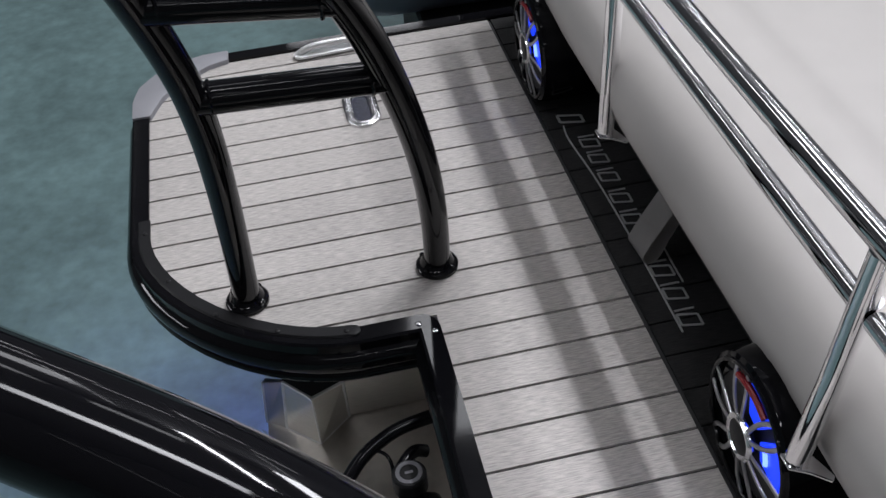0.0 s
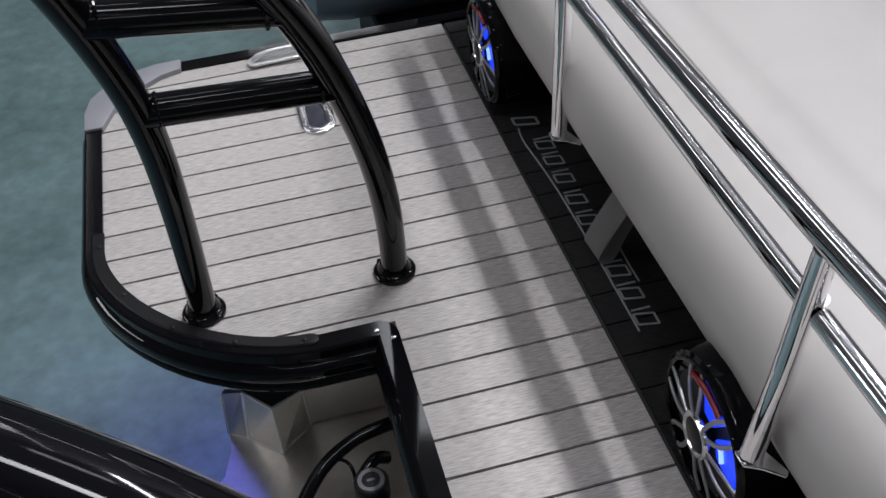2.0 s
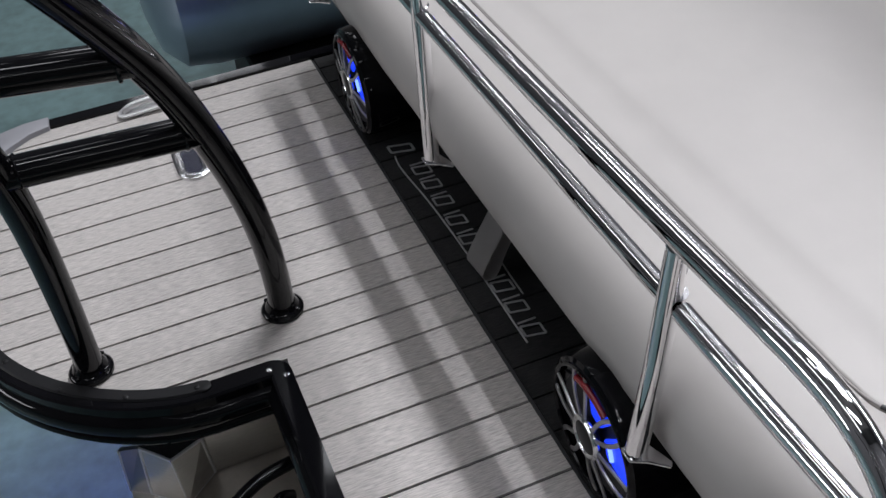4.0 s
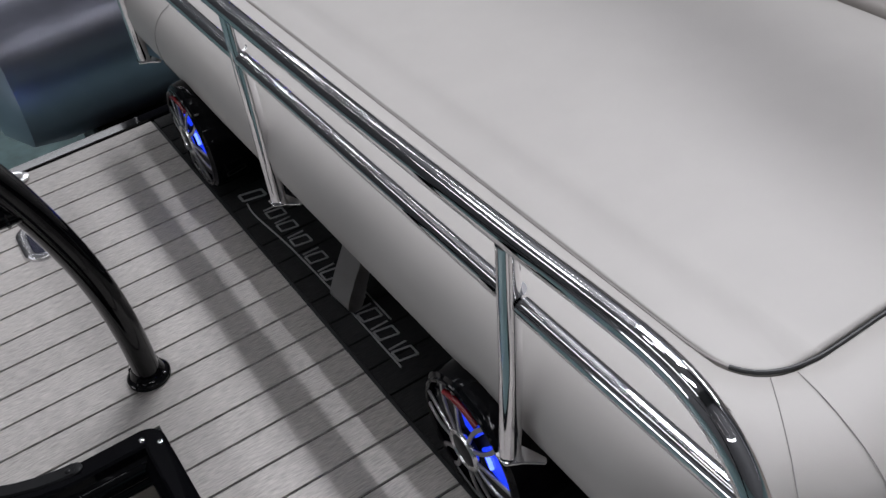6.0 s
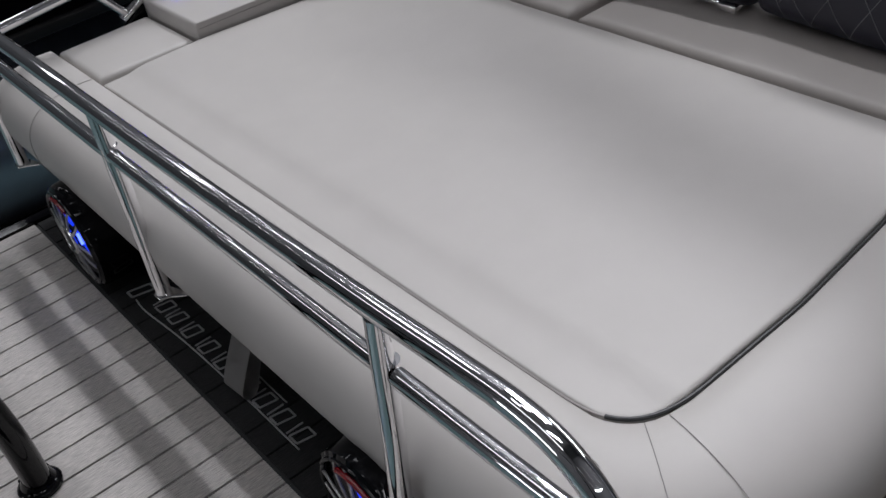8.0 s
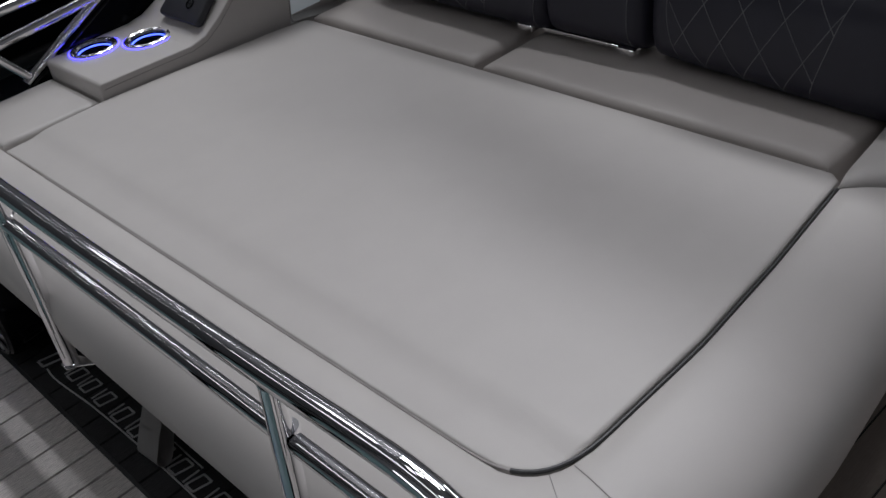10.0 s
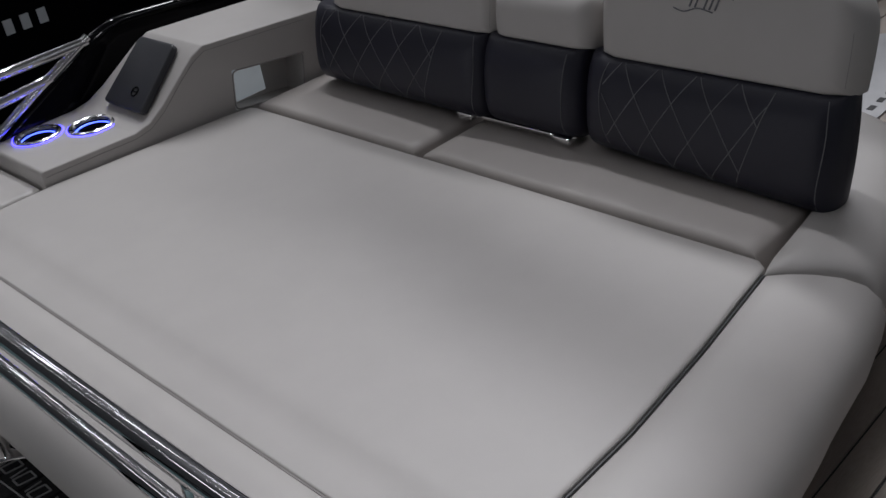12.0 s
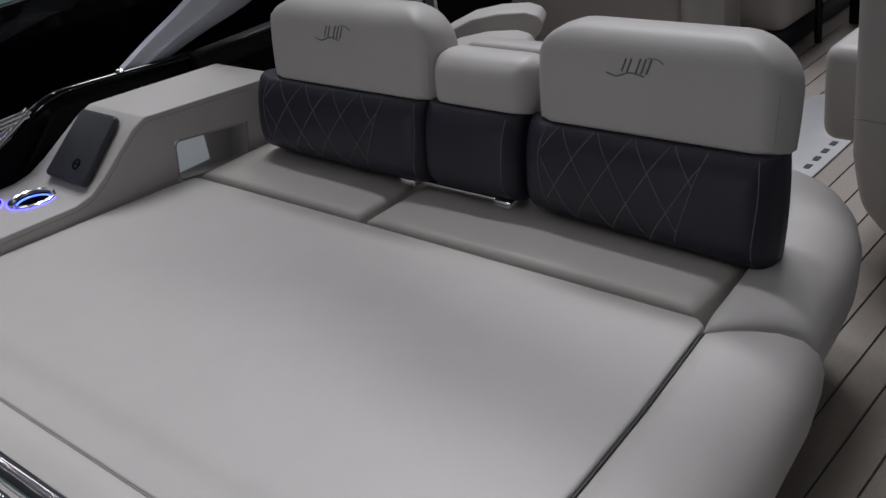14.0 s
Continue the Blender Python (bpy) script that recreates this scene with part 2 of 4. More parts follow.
# ---- setting ----
FLOOR_Z = -0.80
tagged(part("showroom_floor", box(-15, 16, -12, 13, FLOOR_Z - 0.1, FLOOR_Z), M_FLOOR), "smooth teal grey epoxy showroom floor", "floor", kind="structure")
for nm, b in (("wall_north", (-15, 16, 13, 13.2)), ("wall_south", (-15, 16, -12.2, -12)), ("wall_east", (16, 16.2, -12, 13)), ("wall_west", (-15.2, -15, -12, 13))):
    tagged(part(nm, box(b[0], b[1], b[2], b[3], FLOOR_Z, 24.0), M_WALL), "grey painted showroom wall", "wall", kind="structure")
tagged(part("ceiling", box(-15, 16, -12, 13, 24.0, 24.1), M_CEIL), "dark grey showroom ceiling", "ceiling", kind="structure")

# ---- deck ----
P = 0.0635  # pitch of the deck planks
MID = -0.055  # middle of the motor well


def left_edge(y):
    """Where the deck's aft edge runs, at a place across the boat."""
    q = y if y >= MID else 2 * MID - y
    if q > 1.144:
        return -0.66
    if q >= 0.652:
        return -0.711
    if q > 0.361:
        return -0.413 - 0.298 * (1 - ((0.652 - q) / 0.291) ** 1.7) ** (1 / 1.7)
    return -0.287


def edge_line():
    """The inner line of the edge trim, from the port side to the starboard side."""
    half = [(-0.711, 1.03), (-0.711, 0.85), (-0.711, 0.70)]
    for i in range(15):
        a = math.pi / 2 * i / 14
        half.append((-0.413 - 0.298 * abs(math.cos(a)) ** (2 / 1.7), 0.652 - 0.291 * abs(math.sin(a)) ** (2 / 1.7)))
    half += [(-0.37, 0.361)]
    half += [(-0.317 + 0.03 * math.sin(a), 0.331 + 0.03 * math.cos(a)) for a in (0.0, 0.3, 0.6, 0.9, 1.2, 1.57)]
    half += [(-0.287, 0.2)]
    return half, [(x, 2 * MID - y) for x, y in reversed(half)]


PORT_EDGE, STAR_EDGE = edge_line()
deck = tagged(
    part("deck", prism([(x, y) for x, y in PORT_EDGE + STAR_EDGE] + [(-0.711, -1.35), (4.6, -1.35), (4.6, 1.19), (-0.6, 1.19)], "z", -0.07, -0.004), M_GROOVE),
    "pontoon boat deck with dark caulk lines", "deck", kind="structure")

trim = thing("deck_edge_trim", "glossy black extruded trim round the swim platform edge", "edge trim")
PROFILE = [(0.0, -0.03), (0.0, 0.006), (0.028, 0.006), (0.032, 0.003), (0.033, -0.011), (0.038, -0.015), (0.043, -0.022), (0.045, -0.031), (0.044, -0.040), (0.040, -0.047), (0.037, -0.051), (0.040, -0.055), (0.041, -0.061), (0.038, -0.066), (0.032, -0.068), (0.0, -0.068)]
part("profile", sweep(bmesh.new(), [(x, y, 0) for x, y in PORT_EDGE + STAR_EDGE], PROFILE), M_BLACK, trim)
COVER = [(-0.003, 0.0065), (-0.003, 0.0095), (0.0155, 0.0095), (0.018, 0.0065)]
part("cover_strip", sweep(bmesh.new(), [(x, y, 0) for x, y in PORT_EDGE[2:18]], COVER), M_BLACKSATIN, trim, "matt black cover strip with small screws")
part("cover_end", lathe([(0.0104, 0.0064), (0.0104, 0.0088), (0.0092, 0.0093), (0.001, 0.0093)], 24), M_BLACKSATIN, trim, at=pose(-0.413, 0.3535, 0))
screw_bm = lathe([(0.0001, 0.0), (0.0045, 0.0), (0.0042, 0.0012), (0.0025, 0.002), (0.0005, 0.0021)], 12)
screw_mesh = part("screw", screw_bm, M_BLACKSATIN, trim, at=pose(-0.423, 0.354, 0.0094)).data
steel_screw = part("screw", lathe([(0.0001, 0.0), (0.0048, 0.0), (0.0044, 0.0014), (0.0025, 0.0024), (0.0005, 0.0025)], 12), M_CHROME, trim, at=pose(-0.318, 0.342, 0.006)).data
for x, y in ((-0.522, 0.381), (-0.610, 0.440), (-0.680, 0.537), (-0.7165, 0.665)):
    o = new("screw", screw_mesh)
    o.parent, o.location = trim, (x, y, 0.0094)
o = new("screw", steel_screw)
o.parent, o.location = trim, (-0.297, 0.322, 0.006)
part("port_profile", sweep(bmesh.new(), [(-0.56, 1.19, 0), (-0.3, 1.19, 0), (0.06, 1.19, 0)], [(-a, b) for a, b in PROFILE[::-1]]), M_BLACK, trim)

cap_out = [(-0.743, 1.02), (-0.743, 1.08), (-0.731, 1.13), (-0.698, 1.173), (-0.65, 1.205), (-0.60, 1.22), (-0.548, 1.222)]
cap_in = [(-0.55, 1.185), (-0.59, 1.172), (-0.64, 1.135), (-0.685, 1.08), (-0.708, 1.02)]
tagged(part("corner_cap", prism(cap_out + cap_in, "z", -0.09, 0.011, 0.003, 2), M_GREYPLASTIC), "light grey plastic corner cap on the platform", "corner cap")

# ---- port side rail and rear rail ----


def rail_bend(points, r, n=18):
    return tube(spline(points, 6), r, n)


RX = 0.033
rail = thing("stern_rail", "polished stainless double stern rail in front of sunpad", "rail")
top_line = [(RX + 0.06, 1.215, 0.475), (RX + 0.012, 1.20, 0.475), (RX, 1.15, 0.476), (RX, 0.8, 0.478), (RX, 0.3, 0.478), (RX, -0.1, 0.484), (RX, -0.26, 0.490), (RX, -0.335, 0.490), (RX, -0.385, 0.478), (RX, -0.425, 0.447), (RX, -0.45, 0.40), (RX, -0.462, 0.33), (RX, -0.465, 0.20)]
part("top_rail", rail_bend([(x, y, z - 0.003) for x, y, z in top_line], 0.0130), M_CHROME, rail)
for a, b in ((1.195, 0.535), (0.525, -0.125), (-0.15, -0.448)):
    part("lower_rail", tube([(RX, a, 0.402), (RX, (a + b) / 2, 0.402), (RX, b, 0.402)], 0.0115), M_CHROME, rail)
for y, fx, fz in ((1.19, 0.031, 0.135), (0.53, 0.028, 0.150), (-0.135, 0.004, 0.192)):
    post = part("post", tube([(RX, y, 0.472), ((RX + fx) / 2, y, 0.31), (fx, y, fz)], 0.0125, 18), M_CHROME, rail)
    part("foot_plate", prism([(fx - 0.014, y + 0.010), (fx - 0.014, y - 0.010), (fx + 0.004, y - 0.020), (fx + 0.022, y - 0.036), (fx + 0.027, y - 0.030), (fx + 0.014, y + 0.008)], "z", fz - 0.004, fz, 0.001, 1), M_CHROME, post)
    part("weld_collar", tube([(RX, y, 0.415), (RX, y, 0.39)], 0.0135, 18), M_CHROME, post)

# ---- sunpad seat ----
INNER = [(0.178, 1.22), (0.178, 0.8), (0.178, 0.4), (0.178, 0.0), (0.178, -0.22)]
INNER += [(0.243 - 0.065 * math.cos(a), -0.245 - 0.068 * math.sin(a)) for a in [math.pi / 2 * i / 8 for i in range(1, 8)]]
INNER += [(0.26, -0.316), (0.45, -0.314), (0.62, -0.300), (0.80, -0.279)]
ROLL = [(0.0, 0.20), (0.0, 0.3095), (0.003, 0.3125), (0.03, 0.314), (0.06, 0.312), (0.095, 0.305), (0.124, 0.291), (0.143, 0.268), (0.151, 0.238), (0.148, 0.203), (0.134, 0.168), (0.118, 0.137), (0.095, 0.110), (0.07, 0.097), (0.0, 0.09)]


def roll_sweep(line, widths):
    bm = bmesh.new()
    rings, n = [], len(line)
    for i, q in enumerate(line):
        d = Vector(line[min(i + 1, n - 1)]) - Vector(line[max(i - 1, 0)])
        d = Vector((d.x, d.y, 0)).normalized()
        side = d.cross(Vector((0, 0, 1)))
        skew = 0.5 * min(1, max(0, (q[0] - 0.66) / 0.14))
        rings.append([bm.verts.new((q[0] + side.x * a * widths[i] + skew * a, q[1] + side.y * a * widths[i], b)) for a, b in ROLL])
    k = len(ROLL)
    for a, b in zip(rings, rings[1:]):
        for j in range(k):
            bm.faces.new((a[j], a[(j + 1) % k], b[(j + 1) % k], b[j]))
    bm.faces.new(rings[0])
    bm.faces.new(rings[-1][::-1])
    return bm


def dense(line, step=0.05):
    out = []
    for a, b in zip(line, line[1:]):
        a, b = Vector(a), Vector(b)
        k = max(1, int((b - a).length / step))
        out += [tuple(a.lerp(b, i / k)) for i in range(k)]
    return out + [tuple(line[-1])]


lounge = thing("rear_lounge", "cream vinyl rear sunpad lounge with rounded bolsters", "sun lounge")
line = dense(INNER, 0.03)
wide = [float(np.interp(q[0], [0.178, 0.30, 0.59, 0.74, 0.80], [1.0, 1.10, 1.02, 0.95, 0.86])) for q in line]
part("wrap_bolster", roll_sweep(line, wide), M_VINYL, lounge, smooth=60)


def roll_seam(k, lift=0.0004):
    """A sewn line round the bolster at one place of its run."""
    q, a, b = line[k], Vector(line[min(k + 1, len(line) - 1)]), Vector(line[max(k - 1, 0)])
    side = Vector((*(a - b).normalized(), 0)).cross(Vector((0, 0, 1)))
    return tube(spline([(q[0] + side.x * (a_ + lift) * wide[k], q[1] + side.y * (a_ + lift) * wide[k], b_ + lift) for a_, b_ in ROLL[2:-2]], 4), 0.0006, 6)


for target in ((0.178, 1.02), (0.203, -0.301), (0.228, -0.312)):
    k = min(range(len(line)), key=lambda i: (Vector(line[i]) - Vector(target)).length)
    part("seam", roll_seam(k), M_SEAM, lounge, "sewn seam")
part("base", prism([(0.13, 1.2), (0.13, -0.2), (0.2, -0.24), (1.2, -0.22), (1.2, 1.2)], "z", 0.0, 0.2), M_BLACKMATT, lounge, "black recessed seat base")


def puffed(outline, z0, z1, r=0.018, puff=0.008, rings=9):
    """A cushion over any outline, with rolled edge and a slightly puffed top."""
    bm = bmesh.new()
    c = sum((Vector(q) for q in outline), Vector((0, 0))) / len(outline)
    size = min((Vector(q) - c).length for q in outline)
    stack = [[bm.verts.new((*q, z0)) for q in outline]]
    for a in (0, 25, 50, 70, 90):
        s = 1 - (r / size) * (1 - math.cos(radians(a)))
        stack.append([bm.verts.new((*(c + (Vector(q) - c) * s), z1 - r + r * math.sin(radians(a)))) for q in outline])
    s0 = 1 - r / size
    for i in range(1, rings):
        s = s0 * (1 - i / rings)
        h = z1 + puff * (1 - (s / s0) ** 2) ** 0.8
        stack.append([bm.verts.new((*(c + (Vector(q) - c) * s), h)) for q in outline])
    top = bm.verts.new((*c, z1 + puff))
    k = len(outline)
    for a, b in zip(stack, stack[1:]):
        for j in range(k):
            bm.faces.new((a[j], a[(j + 1) % k], b[(j + 1) % k], b[j]))
    for j in range(k):
        bm.faces.new((stack[-1][j], stack[-1][(j + 1) % k], top))
    bm.faces.new(stack[0][::-1])
    return bm


pad_line = [(0.180, 0.97), (0.180, 0.4), (0.180, -0.22)]
pad_line += [(0.243 - 0.062 * math.cos(a), -0.245 - 0.064 * math.sin(a)) for a in [math.pi / 2 * i / 8 for i in range(1, 8)]]
pad_line += [(0.26, -0.312), (0.45, -0.310), (0.62, -0.296), (0.815, -0.272), (0.832, -0.255), (0.834, 0.3), (0.832, 0.898), (0.824, 0.912), (0.39, 0.972)]
sunpad = thing("sunpad_cushion", "large flat cream vinyl sunpad cushion with dark piping", "cushion")
cover = puffed(dense(pad_line + pad_line[:1], 0.06)[:-1], 0.2, 0.3125, 0.004, 0.003)
for cut in (0.205, 0.222, 0.232, 0.242, 0.252, 0.262, 0.272, 0.29):
    bmesh.ops.bisect_plane(cover, geom=cover.verts[:] + cover.edges[:] + cover.faces[:], plane_co=(cut, 0, 0), plane_no=(1, 0, 0))
# the border strip along the stern lies a little lower than the middle
for v in cover.verts:
    if v.co.z > 0.3:
        u = min(1, max(0, (v.co.x - 0.222) / 0.044)) * min(1, max(0, (0.835 - v.co.x) / 0.03))
        v.co.z += 0.0055 * u * u * (3 - 2 * u)
part("cover", cover, M_VINYL, sunpad, smooth=60)
pip = eased([(x, y + 0.001, 0.3115) for x, y in dense(INNER[1:], 0.01)], 6)
turn = min(range(len(pip)), key=lambda i: abs(pip[i].y + 0.27) + abs(pip[i].x - 0.19))
part("side_piping", tube(pip[turn:], 0.0026, 10), M_PIPING, sunpad, "charcoal piping along the open side")
part("front_piping", tube([q - Vector((0, 0, 0.0004)) for q in pip[: turn + 1]], 0.0013, 8), M_SEAM, sunpad, "thin grey seam piping")

# aft side cushion beside the cup holder console
tagged(part("side_cushion", puffed(dense([(0.182, 0.992), (0.182, 1.2), (0.383, 1.2), (0.383, 0.985), (0.182, 0.992)], 0.04)[:-1], 0.2, 0.314, 0.014, 0.004), M_VINYL, smooth=60), "small cream vinyl side cushion beside the cup holders", "cushion")

# seat cushions below the backrests
for y0, y1, lab in ((0.425, 0.898, "cream vinyl seat cushion under the port backrest"), (-0.246, 0.405, "cream vinyl seat cushion under the starboard backrest")):
    ring = dense([(0.836, y0), (1.06, y0), (1.06, y1), (0.836, y1), (0.836, y0)], 0.03)[:-1]
    tagged(part("seat_cushion", puffed(ring, 0.2, 0.324, 0.014, 0.004), M_VINYL_WARM, smooth=60), lab, "cushion", "seat cushions")

# ---- backrests ----


def round_rect(y0, y1, h0, h1, r, top_in=0.0, seg=6):
    pts = []
    for cx, cy, a0 in ((y1 - r - top_in, h1 - r, 0), (y0 + r + top_in, h1 - r, 90), (y0 + 0.015, h0 + 0.015, 180), (y1 - 0.015, h0 + 0.015, 270)):
        rr = r if cy > h0 + 0.02 else 0.015
        pts += [(cx + rr * math.cos(radians(a0 + 90 * i / seg)), cy + rr * math.sin(radians(a0 + 90 * i / seg))) for i in range(seg + 1)]
    return pts


BACK_X, LEAN = 0.9425, 9.0


def cushion_block(outline, depth, edge, front=0.0, bulge=0.0, h_mid=0.07):
    """A block over an outline in the plane (y, height), its front at x = -front, with rolled edges."""
    bm = prism(outline, "x", -front, depth, edge, 4)
    for cut in range(1, 9):
        h = min(p[1] for p in outline) + cut * (max(p[1] for p in outline) - min(p[1] for p in outline)) / 9
        bmesh.ops.bisect_plane(bm, geom=bm.verts[:] + bm.edges[:] + bm.faces[:], plane_co=(0, 0, h), plane_no=(0, 0, 1))
    return bm


def roll_off(d, r):
    """0 at a rolled edge, 1 from the roll's radius inwards."""
    u = 1 - min(max(d, 0.0) / r, 1.0)
    return math.sqrt(max(0.0, 1 - u * u))


class Pillow:
    """A stuffed panel over a rounded outline in (y, height), its front towards the stern."""

    def __init__(self, y0, y1, h0, h1, corner, side_r, top_r, low_r, thick, puff, swell, keep=(0, 0)):
        self.y0, self.y1, self.h0, self.h1 = y0, y1, h0, h1
        self.corner, self.side_r, self.top_r, self.low_r = corner, side_r, top_r, low_r
        self.thick, self.puff, self.swell, self.keep = thick, puff, swell, keep

    def front(self, y, h):
        f = roll_off(min(y - self.y0, self.y1 - y), self.side_r) * (self.keep[0] + (1 - self.keep[0]) * roll_off(self.h1 - h, self.top_r)) * (self.keep[1] + (1 - self.keep[1]) * roll_off(h - self.h0, self.low_r))
        u = math.sin(math.pi * min(1, max(0, (y - self.y0) / (self.y1 - self.y0)))) ** 0.5
        v = math.sin(math.pi * min(1, max(0, (h - self.h0) / (self.h1 - self.h0)))) ** 0.8
        return -self.thick * f - self.puff * u * v

    def ring(self, d, seg=7):
        pts = []
        ct, cb = self.corner
        y0, y1, h0, h1 = self.y0 + d, self.y1 - d, self.h0 + d, self.h1 - d
        lim = 0.49 * min(y1 - y0, h1 - h0)
        rt, rb = min(lim, max(ct - d, 0.003)), min(lim, max(cb - d, 0.003))
        for cy, ch, r, a0 in ((y1 - rt, h1 - rt, rt, 0), (y0 + rt, h1 - rt, rt, 90), (y0 + rb, h0 + rb, rb, 180), (y1 - rb, h0 + rb, rb, 270)):
            pts.append([(cy + r * math.cos(radians(a0 + 90 * i / seg)), ch + r * math.sin(radians(a0 + 90 * i / seg))) for i in range(seg + 1)])
        out = []
        for k in range(4):
            a, b = pts[k], pts[(k + 1) % 4]
            out += a
            n = 14 if k in (0, 2) else 8
            out += [(a[-1][0] + (b[0][0] - a[-1][0]) * i / n, a[-1][1] + (b[0][1] - a[-1][1]) * i / n) for i in range(1, n)]
        return out

    def place(self, y, h):
        """The barrel-like swell of the ends."""
        v = min(1, max(0, (h - self.h0) / (self.h1 - self.h0)))
        mid_ = (self.y0 + self.y1) / 2
        return y + self.swell * math.sin(math.pi * v) * (y - mid_) / (self.y1 - mid_)

    def mesh(self, depth):
        bm = bmesh.new()
        most = 0.495 * min(self.y1 - self.y0, self.h1 - self.h0)
        rings = []
        for d, x in ((0.042, depth), (0.026, depth - 0.008), (0.008, depth - 0.03), (0.0, depth - 0.05)):
            rings.append([bm.verts.new((x, self.place(y, h), h)) for y, h in self.ring(d)])
        for d in (0.0, 0.0006, 0.002, 0.0045, 0.008, 0.0125, 0.018, 0.024, 0.032, 0.042, 0.054, 0.066, 0.08, 0.1, most):
            if d <= most:
                rings.append([bm.verts.new((self.front(y, h) * roll_off(d, 0.008) if d < 0.008 else self.front(y, h), self.place(y, h), h)) for y, h in self.ring(d)])
        k = len(rings[0])
        for a, b in zip(rings, rings[1:]):
            for j in range(k):
                bm.faces.new((a[j], a[(j + 1) % k], b[(j + 1) % k], b[j]))
        bm.faces.new(rings[0][::-1])
        c = rings[-1]  # closed by strips between its upper and lower edge
        for i in range(28):
            bm.faces.new((c[i], c[i + 1], c[63 - i], c[64 - i]))
        bm.faces.new(c[28:37])
        bm.faces.new(c[64:] + c[:1])
        return bm


def backrest(upper, lower, height, band, corner, label, drop=0.0):
    at = pose(BACK_X, 0, 0.335, 0, LEAN, 0)
    ob = thing("backrest", label, "backrest", at, "rear lounge backrests")
    top = Pillow(upper[0], upper[1], band - 0.004, height, (corner, 0.005), 0.036, 0.045, 0.008, 0.045, 0.004, 0.004, (0, 0.85))
    part("headrest_panel", bent(top.mesh(0.068), lambda v: (v.x + 0.058, v.y, v.z)), M_VINYL, ob, "cream vinyl upper panel", smooth=60)
    low = Pillow(lower[0], lower[1], 0.008, band + 0.004, (0.006, 0.024), 0.036, 0.05, 0.04, 0.04, 0.014, 0.005, (0.55, 0))
    part("lower_panel", bent(low.mesh(0.068), lambda v: (v.x + 0.045, v.y, v.z - drop * min(1, max(0, (lower[1] - v.y) / (lower[1] - lower[0]))) * max(0, 1 - v.z / 0.12))), M_NAVY, ob, "dark navy vinyl lower band", smooth=60)
    return ob, top, low


def stitch(parent, low, line, drop=0.0):
    def sag(y, h):
        return h - drop * min(1, max(0, (low.y1 - y) / (low.y1 - low.y0))) * max(0, 1 - h / 0.12)

    part("stitching", tube([(0.0446 + low.front(y, h), low.place(y, h), sag(y, h)) for y, h in line], 0.0008, 5), M_STITCH, parent)


for upper, lower, lab, drop in (((-0.296, 0.120), (-0.293, 0.138), "cream backrest with navy quilted band and dark monogram", 0.026), ((0.343, 0.786), (0.360, 0.836), "cream backrest with navy quilted band beside the console", 0.008)):
    ob, top, low = backrest(upper, lower, 0.326, 0.164, 0.09, lab, drop)
    y0, y1 = lower
    c = (upper[0] + upper[1]) / 2
    q0, q1 = y0 + 0.10, y1 - 0.045

    def left_arc(h):
        return q1 - 0.018 * ((h - 0.11) / 0.08) ** 2

    def right_arc(h):
        return q0 + 0.045 * (1 - (h - 0.02) / 0.13)

    stitch(ob, low, [(left_arc(h), h) for h in [0.018 + 0.0155 * i for i in range(10)]], drop)
    stitch(ob, low, [(right_arc(h), h) for h in [0.018 + 0.0155 * i for i in range(10)]], drop)
    stitch(ob, low, [(y0 + 0.022 + 0.002 * math.sin(h * 40), h) for h in [0.018 + 0.0155 * i for i in range(10)]], drop)
    n, span = 4, q1 - q0 - 0.02
    for i in range(-1, n + 1):
        for s in (1, -1):
            a = q0 + 0.02 + span * (i + 0.5 - 0.55 * s) / n
            b = q0 + 0.02 + span * (i + 0.5 + 0.95 * s) / n
            ln = [(a + (b - a) * k / 20, 0.016 + 0.144 * k / 20) for k in range(21)]
            ln = [p for p in ln if right_arc(p[1]) < p[0] < left_arc(p[1])]
            if len(ln) > 2:
                stitch(ob, low, ln, drop)
    for yy in (upper[0] + 0.012, upper[1] - 0.012):
        part("side_seam", tube([(0.0584 + top.front(yy, h), top.place(yy, h), h) for h in [0.175 + 0.0125 * i for i in range(7)]], 0.0007, 5), M_SEAM, ob, "sewn side seam")
    # monogram: plain strokes and a swoosh
    mono = bmesh.new()
    mz, mc = 0.270, c + 0.015

    def ink(line, r):
        tube([(0.0577 + top.front(mc + y, mz + h), mc + y, mz + h) for y, h in line], r, 6, bm=mono)

    for dy, hh, tilt in ((0.020, 0.02, 0.35), (0.011, 0.02, 0.35), (-0.004, 0.022, 0.35), (-0.013, 0.022, 0.35), (-0.022, 0.022, 0.35)):
        ink([(dy + tilt * hh * 0.5, -hh / 2), (dy - tilt * hh * 0.5, hh / 2)], 0.0015)
    ink([q.xy for q in spline([(0.05, -0.014, 0), (0.032, -0.018, 0), (0.01, -0.011, 0), (-0.015, -0.015, 0)], 5)], 0.0011)
    ink([q.xy for q in spline([(-0.02, 0.013, 0), (-0.035, 0.012, 0), (-0.046, 0.006, 0)], 5)], 0.001)
    part("monogram", mono, M_LABEL, ob, "dark grey printed monogram of plain strokes")

